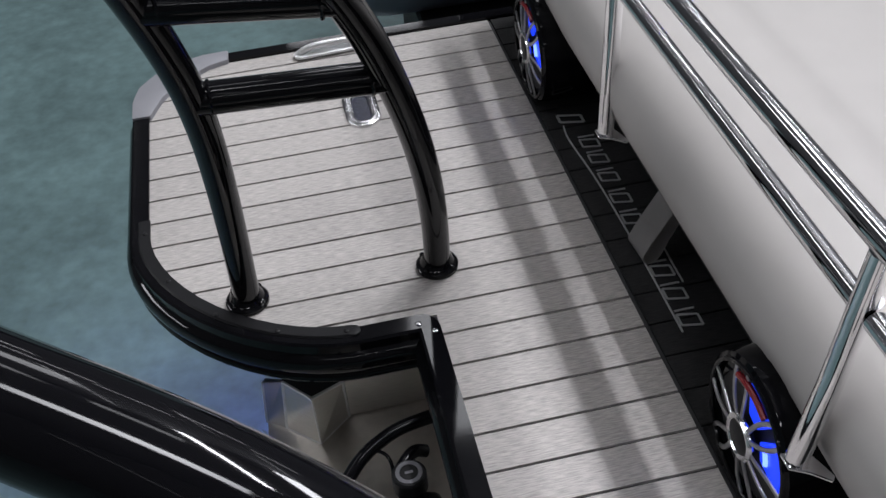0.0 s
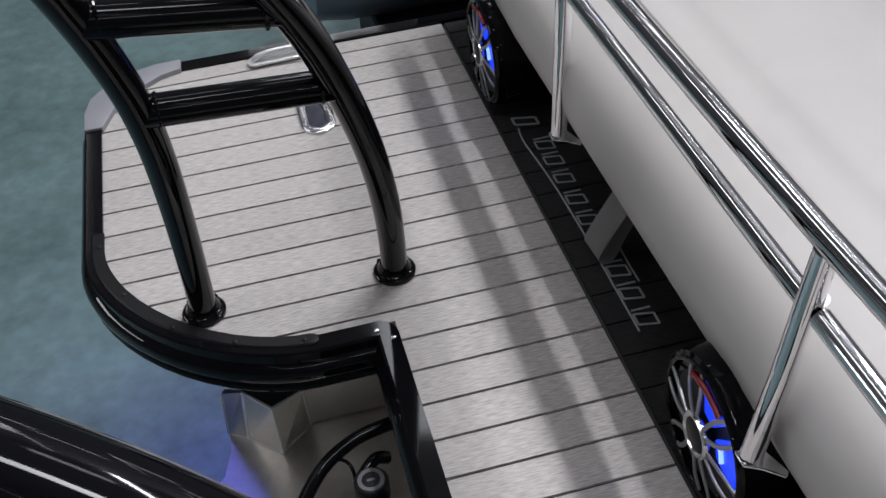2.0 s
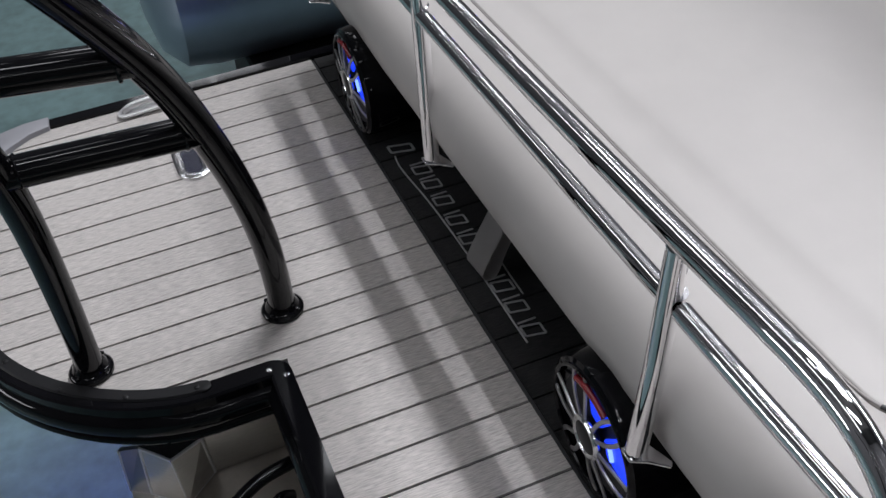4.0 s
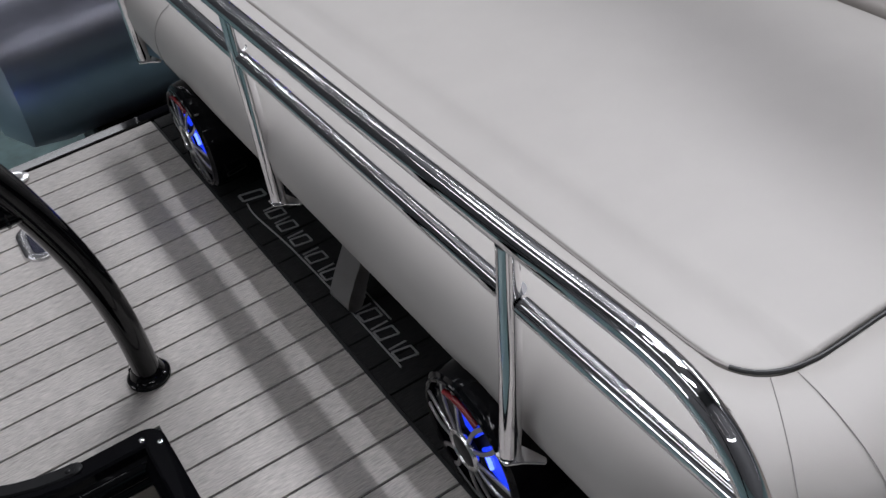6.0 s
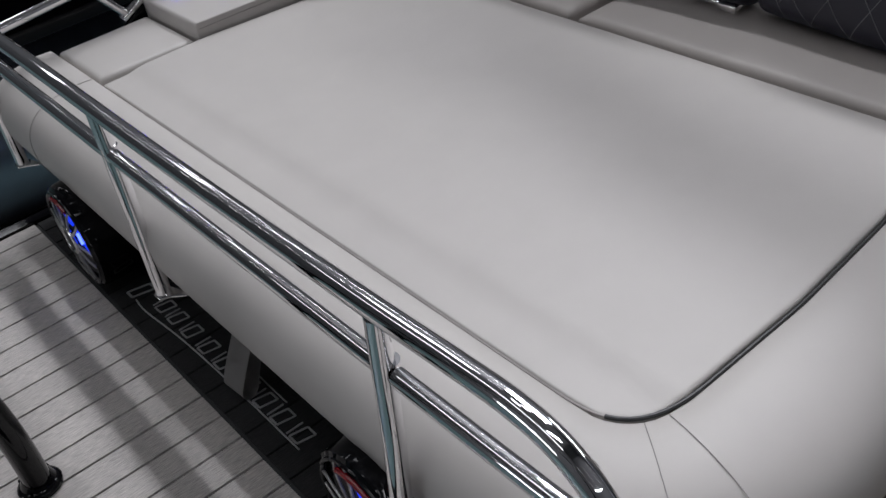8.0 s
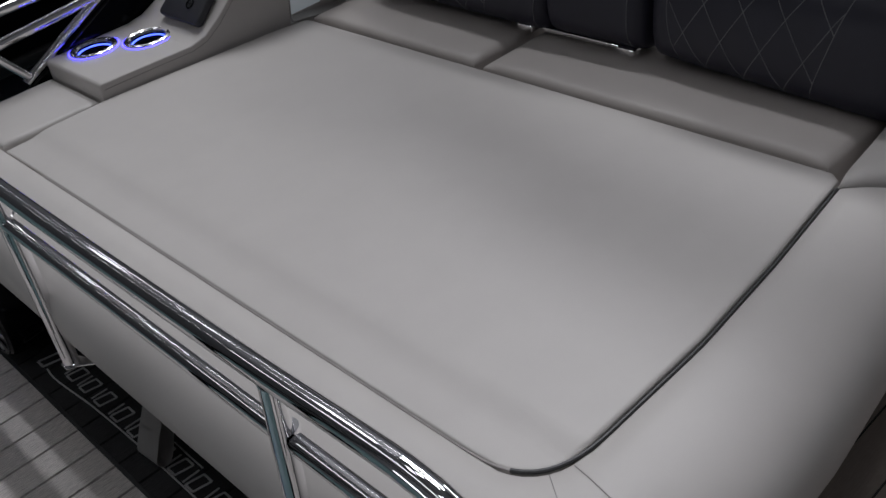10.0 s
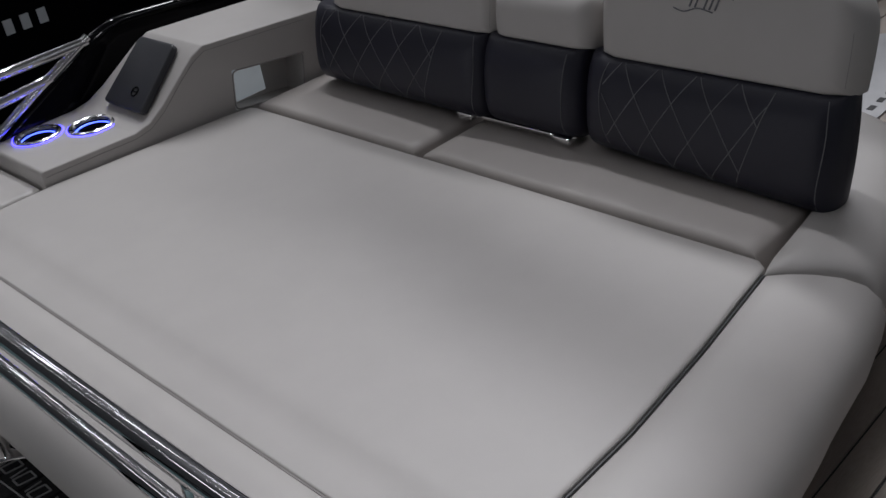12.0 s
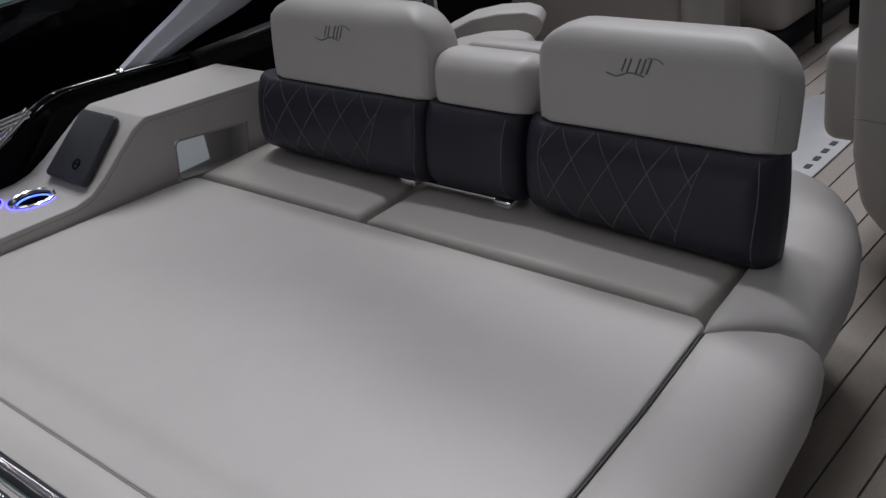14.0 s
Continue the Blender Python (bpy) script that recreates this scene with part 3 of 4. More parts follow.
mid, mid_top, mid_low = backrest((0.134, 0.346), (0.146, 0.362), 0.258, 0.166, 0.03, "narrow cream and navy fold-down centre armrest back")
stitch(mid, mid_low, [(0.172 + 0.004 * math.sin(h * 20), h) for h in [0.018 + 0.0155 * i for i in range(10)]])
tagged(part("armrest_top", cushion_block(round_rect(0.11, 0.43, 0.148, 0.208, 0.028, 0.004), 0.07, 0.026), M_VINYL, smooth=60, at=pose(BACK_X + 0.20, 0, 0.335, 0, LEAN, 0)), "cream vinyl armrest top behind the centre backrest", "armrest")
hinge = thing("hinge_bar", "polished steel hinge bar under the centre backrest", "hinge", pose(0.968, 0, 0.338))
part("bar", box(0, 0.012, 0.18, 0.44, -0.004, 0.004, 0.002, 2), M_CHROME, hinge)
for y in (0.41, 0.185):
    part("bracket", box(-0.012, 0.012, y - 0.018, y + 0.018, -0.006, 0.008, 0.003, 2), M_CHROME, hinge)

# forward side bolster
fb = spline([(0.803, -0.277, 0), (0.9, -0.268, 0), (1.0, -0.256, 0), (1.1, -0.240, 0), (1.2, -0.20, 0), (1.25, -0.12, 0), (1.26, -0.02, 0)], 6)
bm = bmesh.new()
rings = []
for i, q in enumerate(fb):
    d = (fb[min(i + 1, len(fb) - 1)] - fb[max(i - 1, 0)]).normalized()
    side = d.cross(Vector((0, 0, 1)))
    w_ = 0.80 * (1 - 0.10 * max(0, 1 - i / 3) ** 2)
    skew = 0.5 * max(0, 1 - i / 9)
    rings.append([bm.verts.new((q.x + side.x * a * w_ + skew * a, q.y + side.y * a * w_, b + 0.012 - 0.012 * max(0, 1 - i / 3) ** 2)) for a, b in ROLL])
for a, b in zip(rings, rings[1:]):
    for j in range(len(ROLL)):
        bm.faces.new((a[j], a[(j + 1) % len(ROLL)], b[(j + 1) % len(ROLL)], b[j]))
bm.faces.new(rings[0])
bm.faces.new(rings[-1][::-1])
part("forward_bolster", bm, M_VINYL, lounge, smooth=60)

# ---- console with cup holders ----
con = thing("cup_console", "cream upholstered side console with two lit cup holders", "console")
prof = [(0.385, 0.2), (0.385, 0.342), (0.39, 0.347), (0.58, 0.349), (0.615, 0.358), (0.65, 0.382), (0.735, 0.454), (0.765, 0.469), (1.09, 0.453), (1.09, 0.2)]
bm = prism(prof, "y", 0.975, 1.21, 0.014, 5)
bent(bm, lambda v: (v.x, v.y - (0.114 * (v.x - 0.38) if v.y < 1.1 else 0.065 * min(1, max(0, (v.x - 0.6) / 0.15)) + 0.018 * max(0, (v.x - 0.78) / 0.31)), v.z))
body = part("body", bm, M_VINYL, con)
# pocket in the inner face
pocket = prism([(0.798, 0.312), (0.968, 0.294), (0.985, 0.380), (0.812, 0.398)], "y", 0.84, 0.972)


def carve(ob, cutter_bm):
    """Takes the cutter's shape out of a mesh, for good."""
    me = bpy.data.meshes.new("cutter")
    cutter_bm.to_mesh(me)
    cutter_bm.free()
    cut = new("cutter", me)
    mod = ob.modifiers.new("carve", "BOOLEAN")
    mod.operation, mod.object, mod.solver = "DIFFERENCE", cut, "EXACT"
    deps = bpy.context.evaluated_depsgraph_get()
    deps.update()
    made = bpy.data.meshes.new_from_object(ob.evaluated_get(deps))
    ob.modifiers.remove(mod)
    ob.data = made
    bpy.data.objects.remove(cut)


bmesh.ops.recalc_face_normals(pocket, faces=pocket.faces[:])
carve(body, pocket)
for cx, cy in ((0.470, 1.155), (0.557, 1.085)):
    well = lathe([(0.038, -0.07), (0.038, 0.05)], 28)
    bmesh.ops.recalc_face_normals(well, faces=well.faces[:])
    bmesh.ops.translate(well, verts=well.verts[:], vec=(cx, cy, 0.347))
    carve(body, well)
part("pocket_panel", box(0.80, 0.905, 0.962, 0.968, 0.315, 0.394), M_PANEL, con, "pale side pocket panel with a faint added glow")
def inner_face(x, z, out=0.0):
    return (x, 0.975 - 0.114 * (x - 0.38) - out, z)


frame_line = []
corners = [(0.800, 0.314), (0.967, 0.296), (0.983, 0.379), (0.813, 0.396)]
for i in range(4):
    a, b, c = (Vector(corners[(i + k) % 4]) for k in (-1, 0, 1))
    frame_line += [inner_face(*q) for q in (b + (a - b).normalized() * 0.010, b + (a - b).normalized() * 0.003 + (c - b).normalized() * 0.003, b + (c - b).normalized() * 0.010)]
part("pocket_frame", tube(frame_line, 0.0018, 8, True), M_SEAM, con)
for cx, cy in ((0.470, 1.155), (0.557, 1.085)):
    at = pose(cx, cy, 0.349)
    cup = part("cup_holder", lathe([(0.036, -0.065), (0.037, -0.06), (0.0372, -0.002), (0.0368, -0.004), (0.0355, -0.055), (0.001, -0.056)], 32), M_BLACK, con, "chrome rimmed black cup holder", at)
    part("rim", sweep(bmesh.new(), [(0.044 * math.cos(a), 0.044 * math.sin(a), 0) for a in [2 * math.pi * i / 40 for i in range(40)]], [(-0.007, -0.001), (-0.005, 0.003), (0.0, 0.005), (0.005, 0.003), (0.007, -0.001)], True), M_STEEL, cup)
    part("light_ring", sweep(bmesh.new(), [(0.0345 * math.cos(a), 0.0345 * math.sin(a), -0.007) for a in [2 * math.pi * i / 40 for i in range(40)]], circle(0.0018, 8), True), M_BLUEPALE, cup, "glowing blue LED ring")
    part("liner", lathe([(0.0335, -0.054), (0.0335, -0.012), (0.032, -0.012), (0.032, -0.05), (0.001, -0.05)], 32), M_BLACKSATIN, cup)
    part("halo_ring", sweep(bmesh.new(), [(0.0515 * math.cos(a), 0.0515 * math.sin(a), 0.0004) for a in [2 * math.pi * i / 40 for i in range(40)]], circle(0.0011, 6), True), M_HALO, cup, "thin blue LED line under the rim")
slope = math.degrees(math.atan2(0.072, 0.085))
part("edge_seam", tube([(x, 0.975 - 0.114 * (x - 0.38) - 0.0004, z - 0.011) for x, z in ((0.392, 0.345), (0.5, 0.348), (0.58, 0.349), (0.615, 0.357), (0.65, 0.380), (0.70, 0.425), (0.735, 0.453), (0.765, 0.468), (0.9, 0.462), (1.0, 0.457))], 0.0008, 6), M_SEAM, con, "sewn edge seam")
box_lid = thing("phone_dock_lid", "charcoal padded dock lid with round emblem on console", "lid", pose(0.624, 1.046, 0.3630, 0, -slope, 0))
part("panel", prism([(0.005, -0.072), (0.150, -0.064), (0.156, -0.056), (0.156, 0.062), (0.148, 0.070), (0.005, 0.078), (0, 0.070), (0, -0.064)], "z", 0, 0.016, 0.004, 3), M_DARKLID, box_lid)
part("emblem", sweep(bmesh.new(), [(0.038 + 0.010 * math.cos(a), -0.018 + 0.010 * math.sin(a), 0.0165) for a in [2 * math.pi * i / 24 for i in range(24)]], circle(0.0018, 6), True), M_BLACK, box_lid)
part("emblem_bar", box(0.037, 0.039, -0.026, -0.010, 0.0155, 0.018), M_BLACK, box_lid)

# ---- port gunwale ----
gun = thing("port_gunwale", "glossy black port side fence with polished top rail", "side fence", pose(0, 0, -0.008))
side = prism([(0.30, 0.2), (0.36, 0.335), (0.66, 0.462), (0.72, 0.484), (0.78, 0.486), (1.35, 0.437), (3.6, 0.435), (3.6, -0.05), (0.30, -0.05)], "y", 1.222, 1.25, 0.004, 2)
part("panel", side, M_BLACKPANEL, gun)
part("top_edge", tube(spline([(0.65, 1.235, 0.464), (0.72, 1.235, 0.487), (0.80, 1.235, 0.489), (1.1, 1.235, 0.465), (1.4, 1.235, 0.440), (3.5, 1.235, 0.438)], 6), 0.012, 14), M_BLACK, gun)
part("end_tube", tube([(0.335, 1.215, 0.325), (0.45, 1.215, 0.385), (0.56, 1.215, 0.44), (0.665, 1.215, 0.49)], 0.0095, 14), M_CHROME, gun)
part("strut", tube([(0.345, 1.215, 0.335), (0.28, 1.217, 0.42), (0.22, 1.218, 0.475)], 0.009, 14), M_CHROME, gun)
for x0, z0, x1, z1 in ((0.10, 0.474, 0.66, 0.482), (0.10, 0.40, 0.56, 0.436)):
    part("side_rail", tube([(x0, 1.216, z0), ((x0 + x1) / 2, 1.216, (z0 + z1) / 2), (x1, 1.216, z1)], 0.0105, 14), M_CHROME, gun)
clamp = part("tower_clamp", box(1.085, 1.40, 1.196, 1.246, 0.425, 0.474, 0.006, 2), M_BLACKSATIN, gun)
part("clamp_line", tube([(1.085, 1.194, 0.466), (1.25, 1.194, 0.466), (1.40, 1.194, 0.466)], 0.0022, 8), M_BLACK, clamp)
part("bolt", lathe([(0.010, 0.0), (0.010, 0.004), (0.006, 0.007), (0.001, 0.008)], 14), M_CHROME, gun, "polished bolt head", pose(0.905, 1.232, 0.492))
part("inner_trim", tube(spline([(0.33, 1.208, 0.312), (0.50, 1.208, 0.392), (0.66, 1.212, 0.470), (0.73, 1.214, 0.492), (0.82, 1.216, 0.492), (1.08, 1.216, 0.470)], 6), 0.004, 10), M_BLACK, gun, "thin glossy trim")
tower = thing("tower_leg", "silver painted tower leg rising from the gunwale", "tower")
EDGES = [((0.77, 1.28, 0.405), (0.90, 1.28, 0.433)), ((0.885, 1.272, 0.462), (1.0, 1.272, 0.452)), ((0.995, 1.25, 0.526), (1.15, 1.25, 0.494)), ((1.105, 1.22, 0.590), (1.30, 1.22, 0.537)),
         ((1.21, 1.17, 0.68), (1.42, 1.17, 0.62)), ((1.36, 1.08, 1.2), (1.52, 1.08, 1.18)), ((1.55, 0.95, 1.85), (1.70, 0.95, 1.80))]


def tower_side(flip):
    """A raked blade with a ridge along its inner face."""
    fore_edge, aft_edge = spline([e[0] for e in EDGES], 6), spline([e[1] for e in EDGES], 6)
    bm = bmesh.new()
    rings = []
    for a, b in zip(fore_edge, aft_edge):
        ring = []
        for u, out in ((0, 0), (0.06, -0.012), (0.3, -0.018), (0.42, -0.028), (0.52, -0.026), (0.94, -0.010), (1, 0), (0.8, 0.022), (0.2, 0.022)):
            q = a.lerp(b, u)
            ring.append(bm.verts.new((q.x, q.y + out if not flip else 2 * MID - q.y - out, q.z)))
        rings.append(ring)
    for a, b in zip(rings, rings[1:]):
        for k in range(9):
            bm.faces.new((a[k], a[(k + 1) % 9], b[(k + 1) % 9], b[k]))
    bm.faces.new(rings[0])
    bm.faces.new(rings[-1][::-1])
    return bm


part("leg", tower_side(False), M_LAVENDER, tower)
part("leg", tower_side(True), M_LAVENDER, tower)
part("cross_span", sweep(bmesh.new(), spline([(1.58, 1.0, 1.7), (1.63, 0.93, 1.84), (1.72, 0.6, 2.02), (1.74, MID, 2.08), (1.72, 2 * MID - 0.6, 2.02), (1.63, 2 * MID - 0.93, 1.84), (1.58, 2 * MID - 1.0, 1.7)], 6), [(a * 2.4, b) for a, b in circle(0.03, 14)]), M_LAVENDER, tower, smooth=60)

# ---- tow arch ----
arch = thing("tow_arch", "glossy black tubular tow arch bolted to swim platform", "tow arch")
fore = [(-0.264, 0.463, 0.0), (-0.262, 0.452, 0.06), (-0.273, 0.405, 0.235), (-0.320, 0.335, 0.438), (-0.362, 0.273, 0.573), (-0.43, 0.19, 0.71), (-0.54, 0.12, 0.90), (-0.66, 0.03, 1.08), (-0.735, -0.16, 1.15), (-0.72, -0.33, 1.02), (-0.66, -0.412, 0.90), (-0.583, -0.451, 0.857), (-0.537, -0.478, 0.854), (-0.476, -0.511, 0.842), (-0.42, -0.549, 0.824), (-0.36, -0.60, 0.77), (-0.315, -0.64, 0.62), (-0.285, -0.635, 0.35), (-0.268, -0.60, 0.08), (-0.266, -0.595, 0.0)]
aft = [(-0.561, 0.465, 0.0), (-0.557, 0.452, 0.08), (-0.549, 0.402, 0.27), (-0.543, 0.333, 0.452), (-0.557, 0.31, 0.52), (-0.574, 0.275, 0.609), (-0.60, 0.19, 0.74), (-0.66, 0.12, 0.92), (-0.76, 0.03, 1.08), (-0.80, -0.18, 1.18), (-0.76, -0.40, 1.14)]
fore_line, aft_line = (eased([tuple(q) for q in dense([tuple(p) for p in spline(pts_, 6)], 0.012)], 90) for pts_ in (fore, aft))
part("fore_tube", tube(fore_line, 0.0205, 22), M_BLACK, arch)
part("aft_tube", tube(aft_line, 0.0205, 22), M_BLACK, arch)
for za, zb in ((0.440, 0.450), (0.580, 0.602)):
    a = tuple(min((q for q in fore_line if q.y > 0), key=lambda q: abs(q.z - za)))
    b = tuple(min((q for q in aft_line if q.y > 0), key=lambda q: abs(q.z - zb)))
    part("cross_bar", tube([a, tuple((p + q) / 2 for p, q in zip(a, b)), b], 0.0200, 20), M_BLACK, arch)
    for q in (a, b):
        part("weld_bead", sweep(bmesh.new(), [(q[0] + 0.0212 * math.copysign(1, -0.44 - q[0]) + 0.0008 * math.sin(12 * t), q[1] + 0.0190 * math.cos(t), q[2] + 0.0190 * math.sin(t)) for t in [2 * math.pi * i / 40 for i in range(40)]], circle(0.0022, 6), True, Vector((1, 0, 0))), M_BLACK, arch)
for x, y in ((-0.264, 0.463), (-0.561, 0.465), (-0.266, -0.595)):
    fl = part("flange", lathe([(0.033, 0.0), (0.0335, 0.006), (0.031, 0.010), (0.027, 0.012), (0.024, 0.018), (0.0215, 0.024)], 30), M_BLACK, arch, at=pose(x, y, 0.001))
    for i in range(4):
        a = radians(45 + 90 * i)
        part("bolt", lathe([(0.0045, 0.0), (0.0045, 0.003), (0.002, 0.004)], 8), M_BLACK, fl, at=pose(0.0275 * math.cos(a), 0.0275 * math.sin(a), 0.010))

# ---- flush fittings on the deck ----


def oval(w, h, r, n=6):
    pts = []
    for sx, sy, a0 in ((1, 1, 0), (-1, 1, 90), (-1, -1, 180), (1, -1, 270)):
        pts += [(sx * (w / 2 - r) + r * math.cos(radians(a0 + 90 * i / n)), sy * (h / 2 - r) + r * math.sin(radians(a0 + 90 * i / n))) for i in range(n + 1)]
    return pts


cleat = thing("flush_socket", "polished steel oval socket let into the deck", "deck fitting", pose(-0.312, 0.935, 0.0))
part("rim", sweep(bmesh.new(), [(x, y, 0.002) for x, y in oval(0.048, 0.108, 0.023)], [(-0.010, -0.002), (-0.0085, 0.003), (-0.003, 0.0055), (0.003, 0.0055), (0.0085, 0.003), (0.010, -0.002)], True), M_STEEL, cleat)
part("well", prism(oval(0.036, 0.096, 0.0175), "z", 0.0006, 0.0012), M_WELLBLUE, cleat, "dark bluish well floor")
pull = thing("pull_up_cleat", "polished steel pull-up mooring cleat at platform edge", "cleat", pose(-0.342, 1.165, 0.003, 0, 0, 3))
part("base_plate", prism(oval(0.15, 0.034, 0.017), "z", 0, 0.006, 0.002, 2), M_WELD, pull)
part("horn", tube(spline([(-0.062, 0, 0.008), (-0.04, 0, 0.017), (0, 0, 0.019), (0.04, 0, 0.017), (0.062, 0, 0.008)], 5), 0.007, 12), M_WELD, pull)

# ---- deck lettering as plain bars ----
sign = thing("deck_lettering", "silver maker lettering shown as plain bars on deck", "lettering", pose(0, 0, 0.0008))


def letter_frame(y0, y1, x0, x1, slant=0.006, w=0.0032):
    """A hollow slanted bar frame, as wide and tall as a letter."""
    outer = [(x0, y0), (x0, y1), (x1, y1 - slant), (x1, y0 - slant)]
    bm = bmesh.new()
    for a, b in zip(outer, outer[1:] + outer[:1]):
        a, b = Vector((*a, 0)), Vector((*b, 0))
        sweep(bm, [a, (a + b) / 2, b], [(-w / 2, 0), (-w / 2, 0.0014), (w / 2, 0.0014), (w / 2, 0)])
    return part("bar", bm, M_SILVER, sign)


letter_frame(0.778, 0.800, 0.034, 0.076, 0.01, 0.0045)
for y in (0.712, 0.664, 0.610, 0.550, 0.494, 0.420, 0.366, 0.314, 0.258):
    letter_frame(y - 0.018, y + 0.004, 0.050, 0.080)
    part("bar", box(0.050, 0.080, y + 0.010, y + 0.013, 0, 0.0015), M_SILVER, sign)
part("underline", tube(spline([(0.036, 0.765, 0.0006), (0.033, 0.72, 0.0006), (0.042, 0.60, 0.0006), (0.046, 0.45, 0.0006), (0.046, 0.228, 0.0006)], 8), 0.0016, 6), M_SILVER, sign)
part("overline", tube([(0.087, 0.41, 0.0006), (0.086, 0.36, 0.0006), (0.086, 0.325, 0.0006)], 0.0015, 6), M_SILVER, sign)

# ---- speakers ----


def speaker(y):
    sp = thing("speaker", "round black marine speaker with chrome spokes and blue light", "speaker", pose(0.012, y, 0.104, 0, -90, 0), "speakers")
    # local z points aft, local x up
    part("housing", lathe([(0.07, -0.125), (0.09, -0.118), (0.100, -0.10), (0.103, -0.06), (0.103, -0.01), (0.101, 0.004), (0.094, 0.008), (0.090, 0.002), (0.001, -0.006)], 36), M_BLACKPANEL, sp)
    part("cone", lathe([(0.088, 0.0), (0.075, 0.001), (0.05, -0.002), (0.03, -0.003), (0.001, -0.003)], 30), M_BLACKMATT, sp)
    part("rim_ring", sweep(bmesh.new(), [(0.092 * math.cos(a), 0.092 * math.sin(a), 0.007) for a in [2 * math.pi * i / 48 for i in range(48)]], circle(0.0035, 8), True), M_BLACK, sp)
    grille = part("grille", lathe([(0.026, 0.006), (0.026, 0.013), (0.021, 0.016), (0.001, 0.017)], 24), M_BLACKSATIN, sp, "black hub cap of the grille")
    part("hub_ring", sweep(bmesh.new(), [(0.026 * math.cos(a), 0.026 * math.sin(a), 0.013) for a in [2 * math.pi * i / 30 for i in range(30)]], circle(0.0046, 10), True), M_STEEL, grille)
    for k in range(12):
        turn_ = radians(60 * (k // 2) + 20)
        lean_ = 1 if k % 2 else -1
        ln = []
        for u in [i / 8 for i in range(9)]:
            a = turn_ + lean_ * (0.20 - 0.05 * u + 0.06 * math.sin(math.pi * u))
            r_ = 0.026 + 0.063 * u
            ln.append((r_ * math.cos(a), r_ * math.sin(a), 0.013 - 0.006 * u * u))
        part("spoke", sweep(bmesh.new(), ln, [(0.0032, 0.0), (0.0028, 0.0016), (0.0, 0.0021), (-0.0028, 0.0016), (-0.0032, 0.0), (0.0, -0.002)]), M_SPOKE, grille)
    for a0, d_ in ((289, 25), (348, 22)):
        pts = [(r_ * math.cos(radians(a0 + d)), r_ * math.sin(radians(a0 + d))) for r_, d in ((0.036, -d_ * 0.8), (0.08, -d_), (0.086, 0), (0.08, d_), (0.036, d_ * 0.8))]
        part("light", prism(pts, "z", 0.001, 0.006, 0.002, 2), M_BLUE, sp, "glowing blue lens")
    core = [(0.052 * math.cos(radians(a)), 0.052 * math.sin(radians(a)), 0.0072) for a in range(281, 306, 4)]
    part("light_core", tube(core, 0.0034, 8), M_BLUEPALE, sp, "bright pale blue light core")
    arc = [(0.080 * math.cos(radians(a)), 0.080 * math.sin(radians(a)), 0.010) for a in range(334, 389, 5)]
    part("red_lens", tube(arc, 0.0045, 10), M_RED, sp, "dark red glossy lens")
    part("bracket", box(-0.02, 0.05, -0.03, 0.03, -0.14, -0.08, 0.006, 2), M_BLACKSATIN, sp)
    return sp


speaker(0.885)
speaker(-0.035)

# ---- pull strap ----
strap = thing("pull_strap", "folded grey webbing pull strap hanging below the sunpad", "strap")
bm = bmesh.new()
loop = spline([(0.110, 0, 0.120), (0.090, 0, 0.114), (0.066, 0, 0.076), (0.044, 0, 0.036), (0.036, 0, 0.014), (0.046, 0, 0.003), (0.062, 0, 0.012), (0.078, 0, 0.050), (0.096, 0, 0.085), (0.112, 0, 0.10)], 6)
rows = [[bm.verts.new((q.x, 0.428, q.z)), bm.verts.new((q.x + 0.004, 0.374, q.z))] for q in loop]
for a, b in zip(rows, rows[1:]):
    bm.faces.new((a[0], a[1], b[1], b[0]))
bmesh.ops.solidify(bm, geom=bm.faces[:], thickness=0.002)
part("webbing", bm, M_STRAP, strap)

# ---- motor well ----
pod = thing("motor_pod", "brushed aluminium motor pod with welded facets under deck", "motor bracket")
part("shelf", prism([(-0.583, 0.484), (-0.585, 0.44), (-0.60, 0.39), (-0.66, 0.32), (-0.66, -0.35), (-0.29, -0.35), (-0.29, 0.48), (-0.44, 0.50)], "z", -0.315, -0.30, 0.004, 2), M_ALU, pod)
part("back_plate", box(-0.443, -0.29, 0.454, 0.462, -0.30, -0.075, 0.002, 1), M_ALU, pod)
part("side_plate", box(-0.29, -0.28, -0.40, 0.462, -0.30, -0.075, 0.002, 1), M_ALU, pod)
# a wedge with its welded ridge towards the stern
FACET = [((-0.551, 0.455), (-0.536, 0.407)), ((-0.498, 0.406), (-0.495, 0.361)), ((-0.443, 0.453), (-0.443, 0.382)), ((-0.443, 0.49), (-0.443, 0.49)), ((-0.548, 0.49), (-0.540, 0.49))]
LOW, TOP = -0.30, -0.132


def between(rings):
    bm = bmesh.new()
    a, b = ([bm.verts.new(q) for q in ring] for ring in rings)
    for k in range(len(a)):
        n = (k + 1) % len(a)
        bm.faces.new((a[k], a[n], b[n], b[k]))
    bm.faces.new(b)
    bm.faces.new(a[::-1])
    return bm


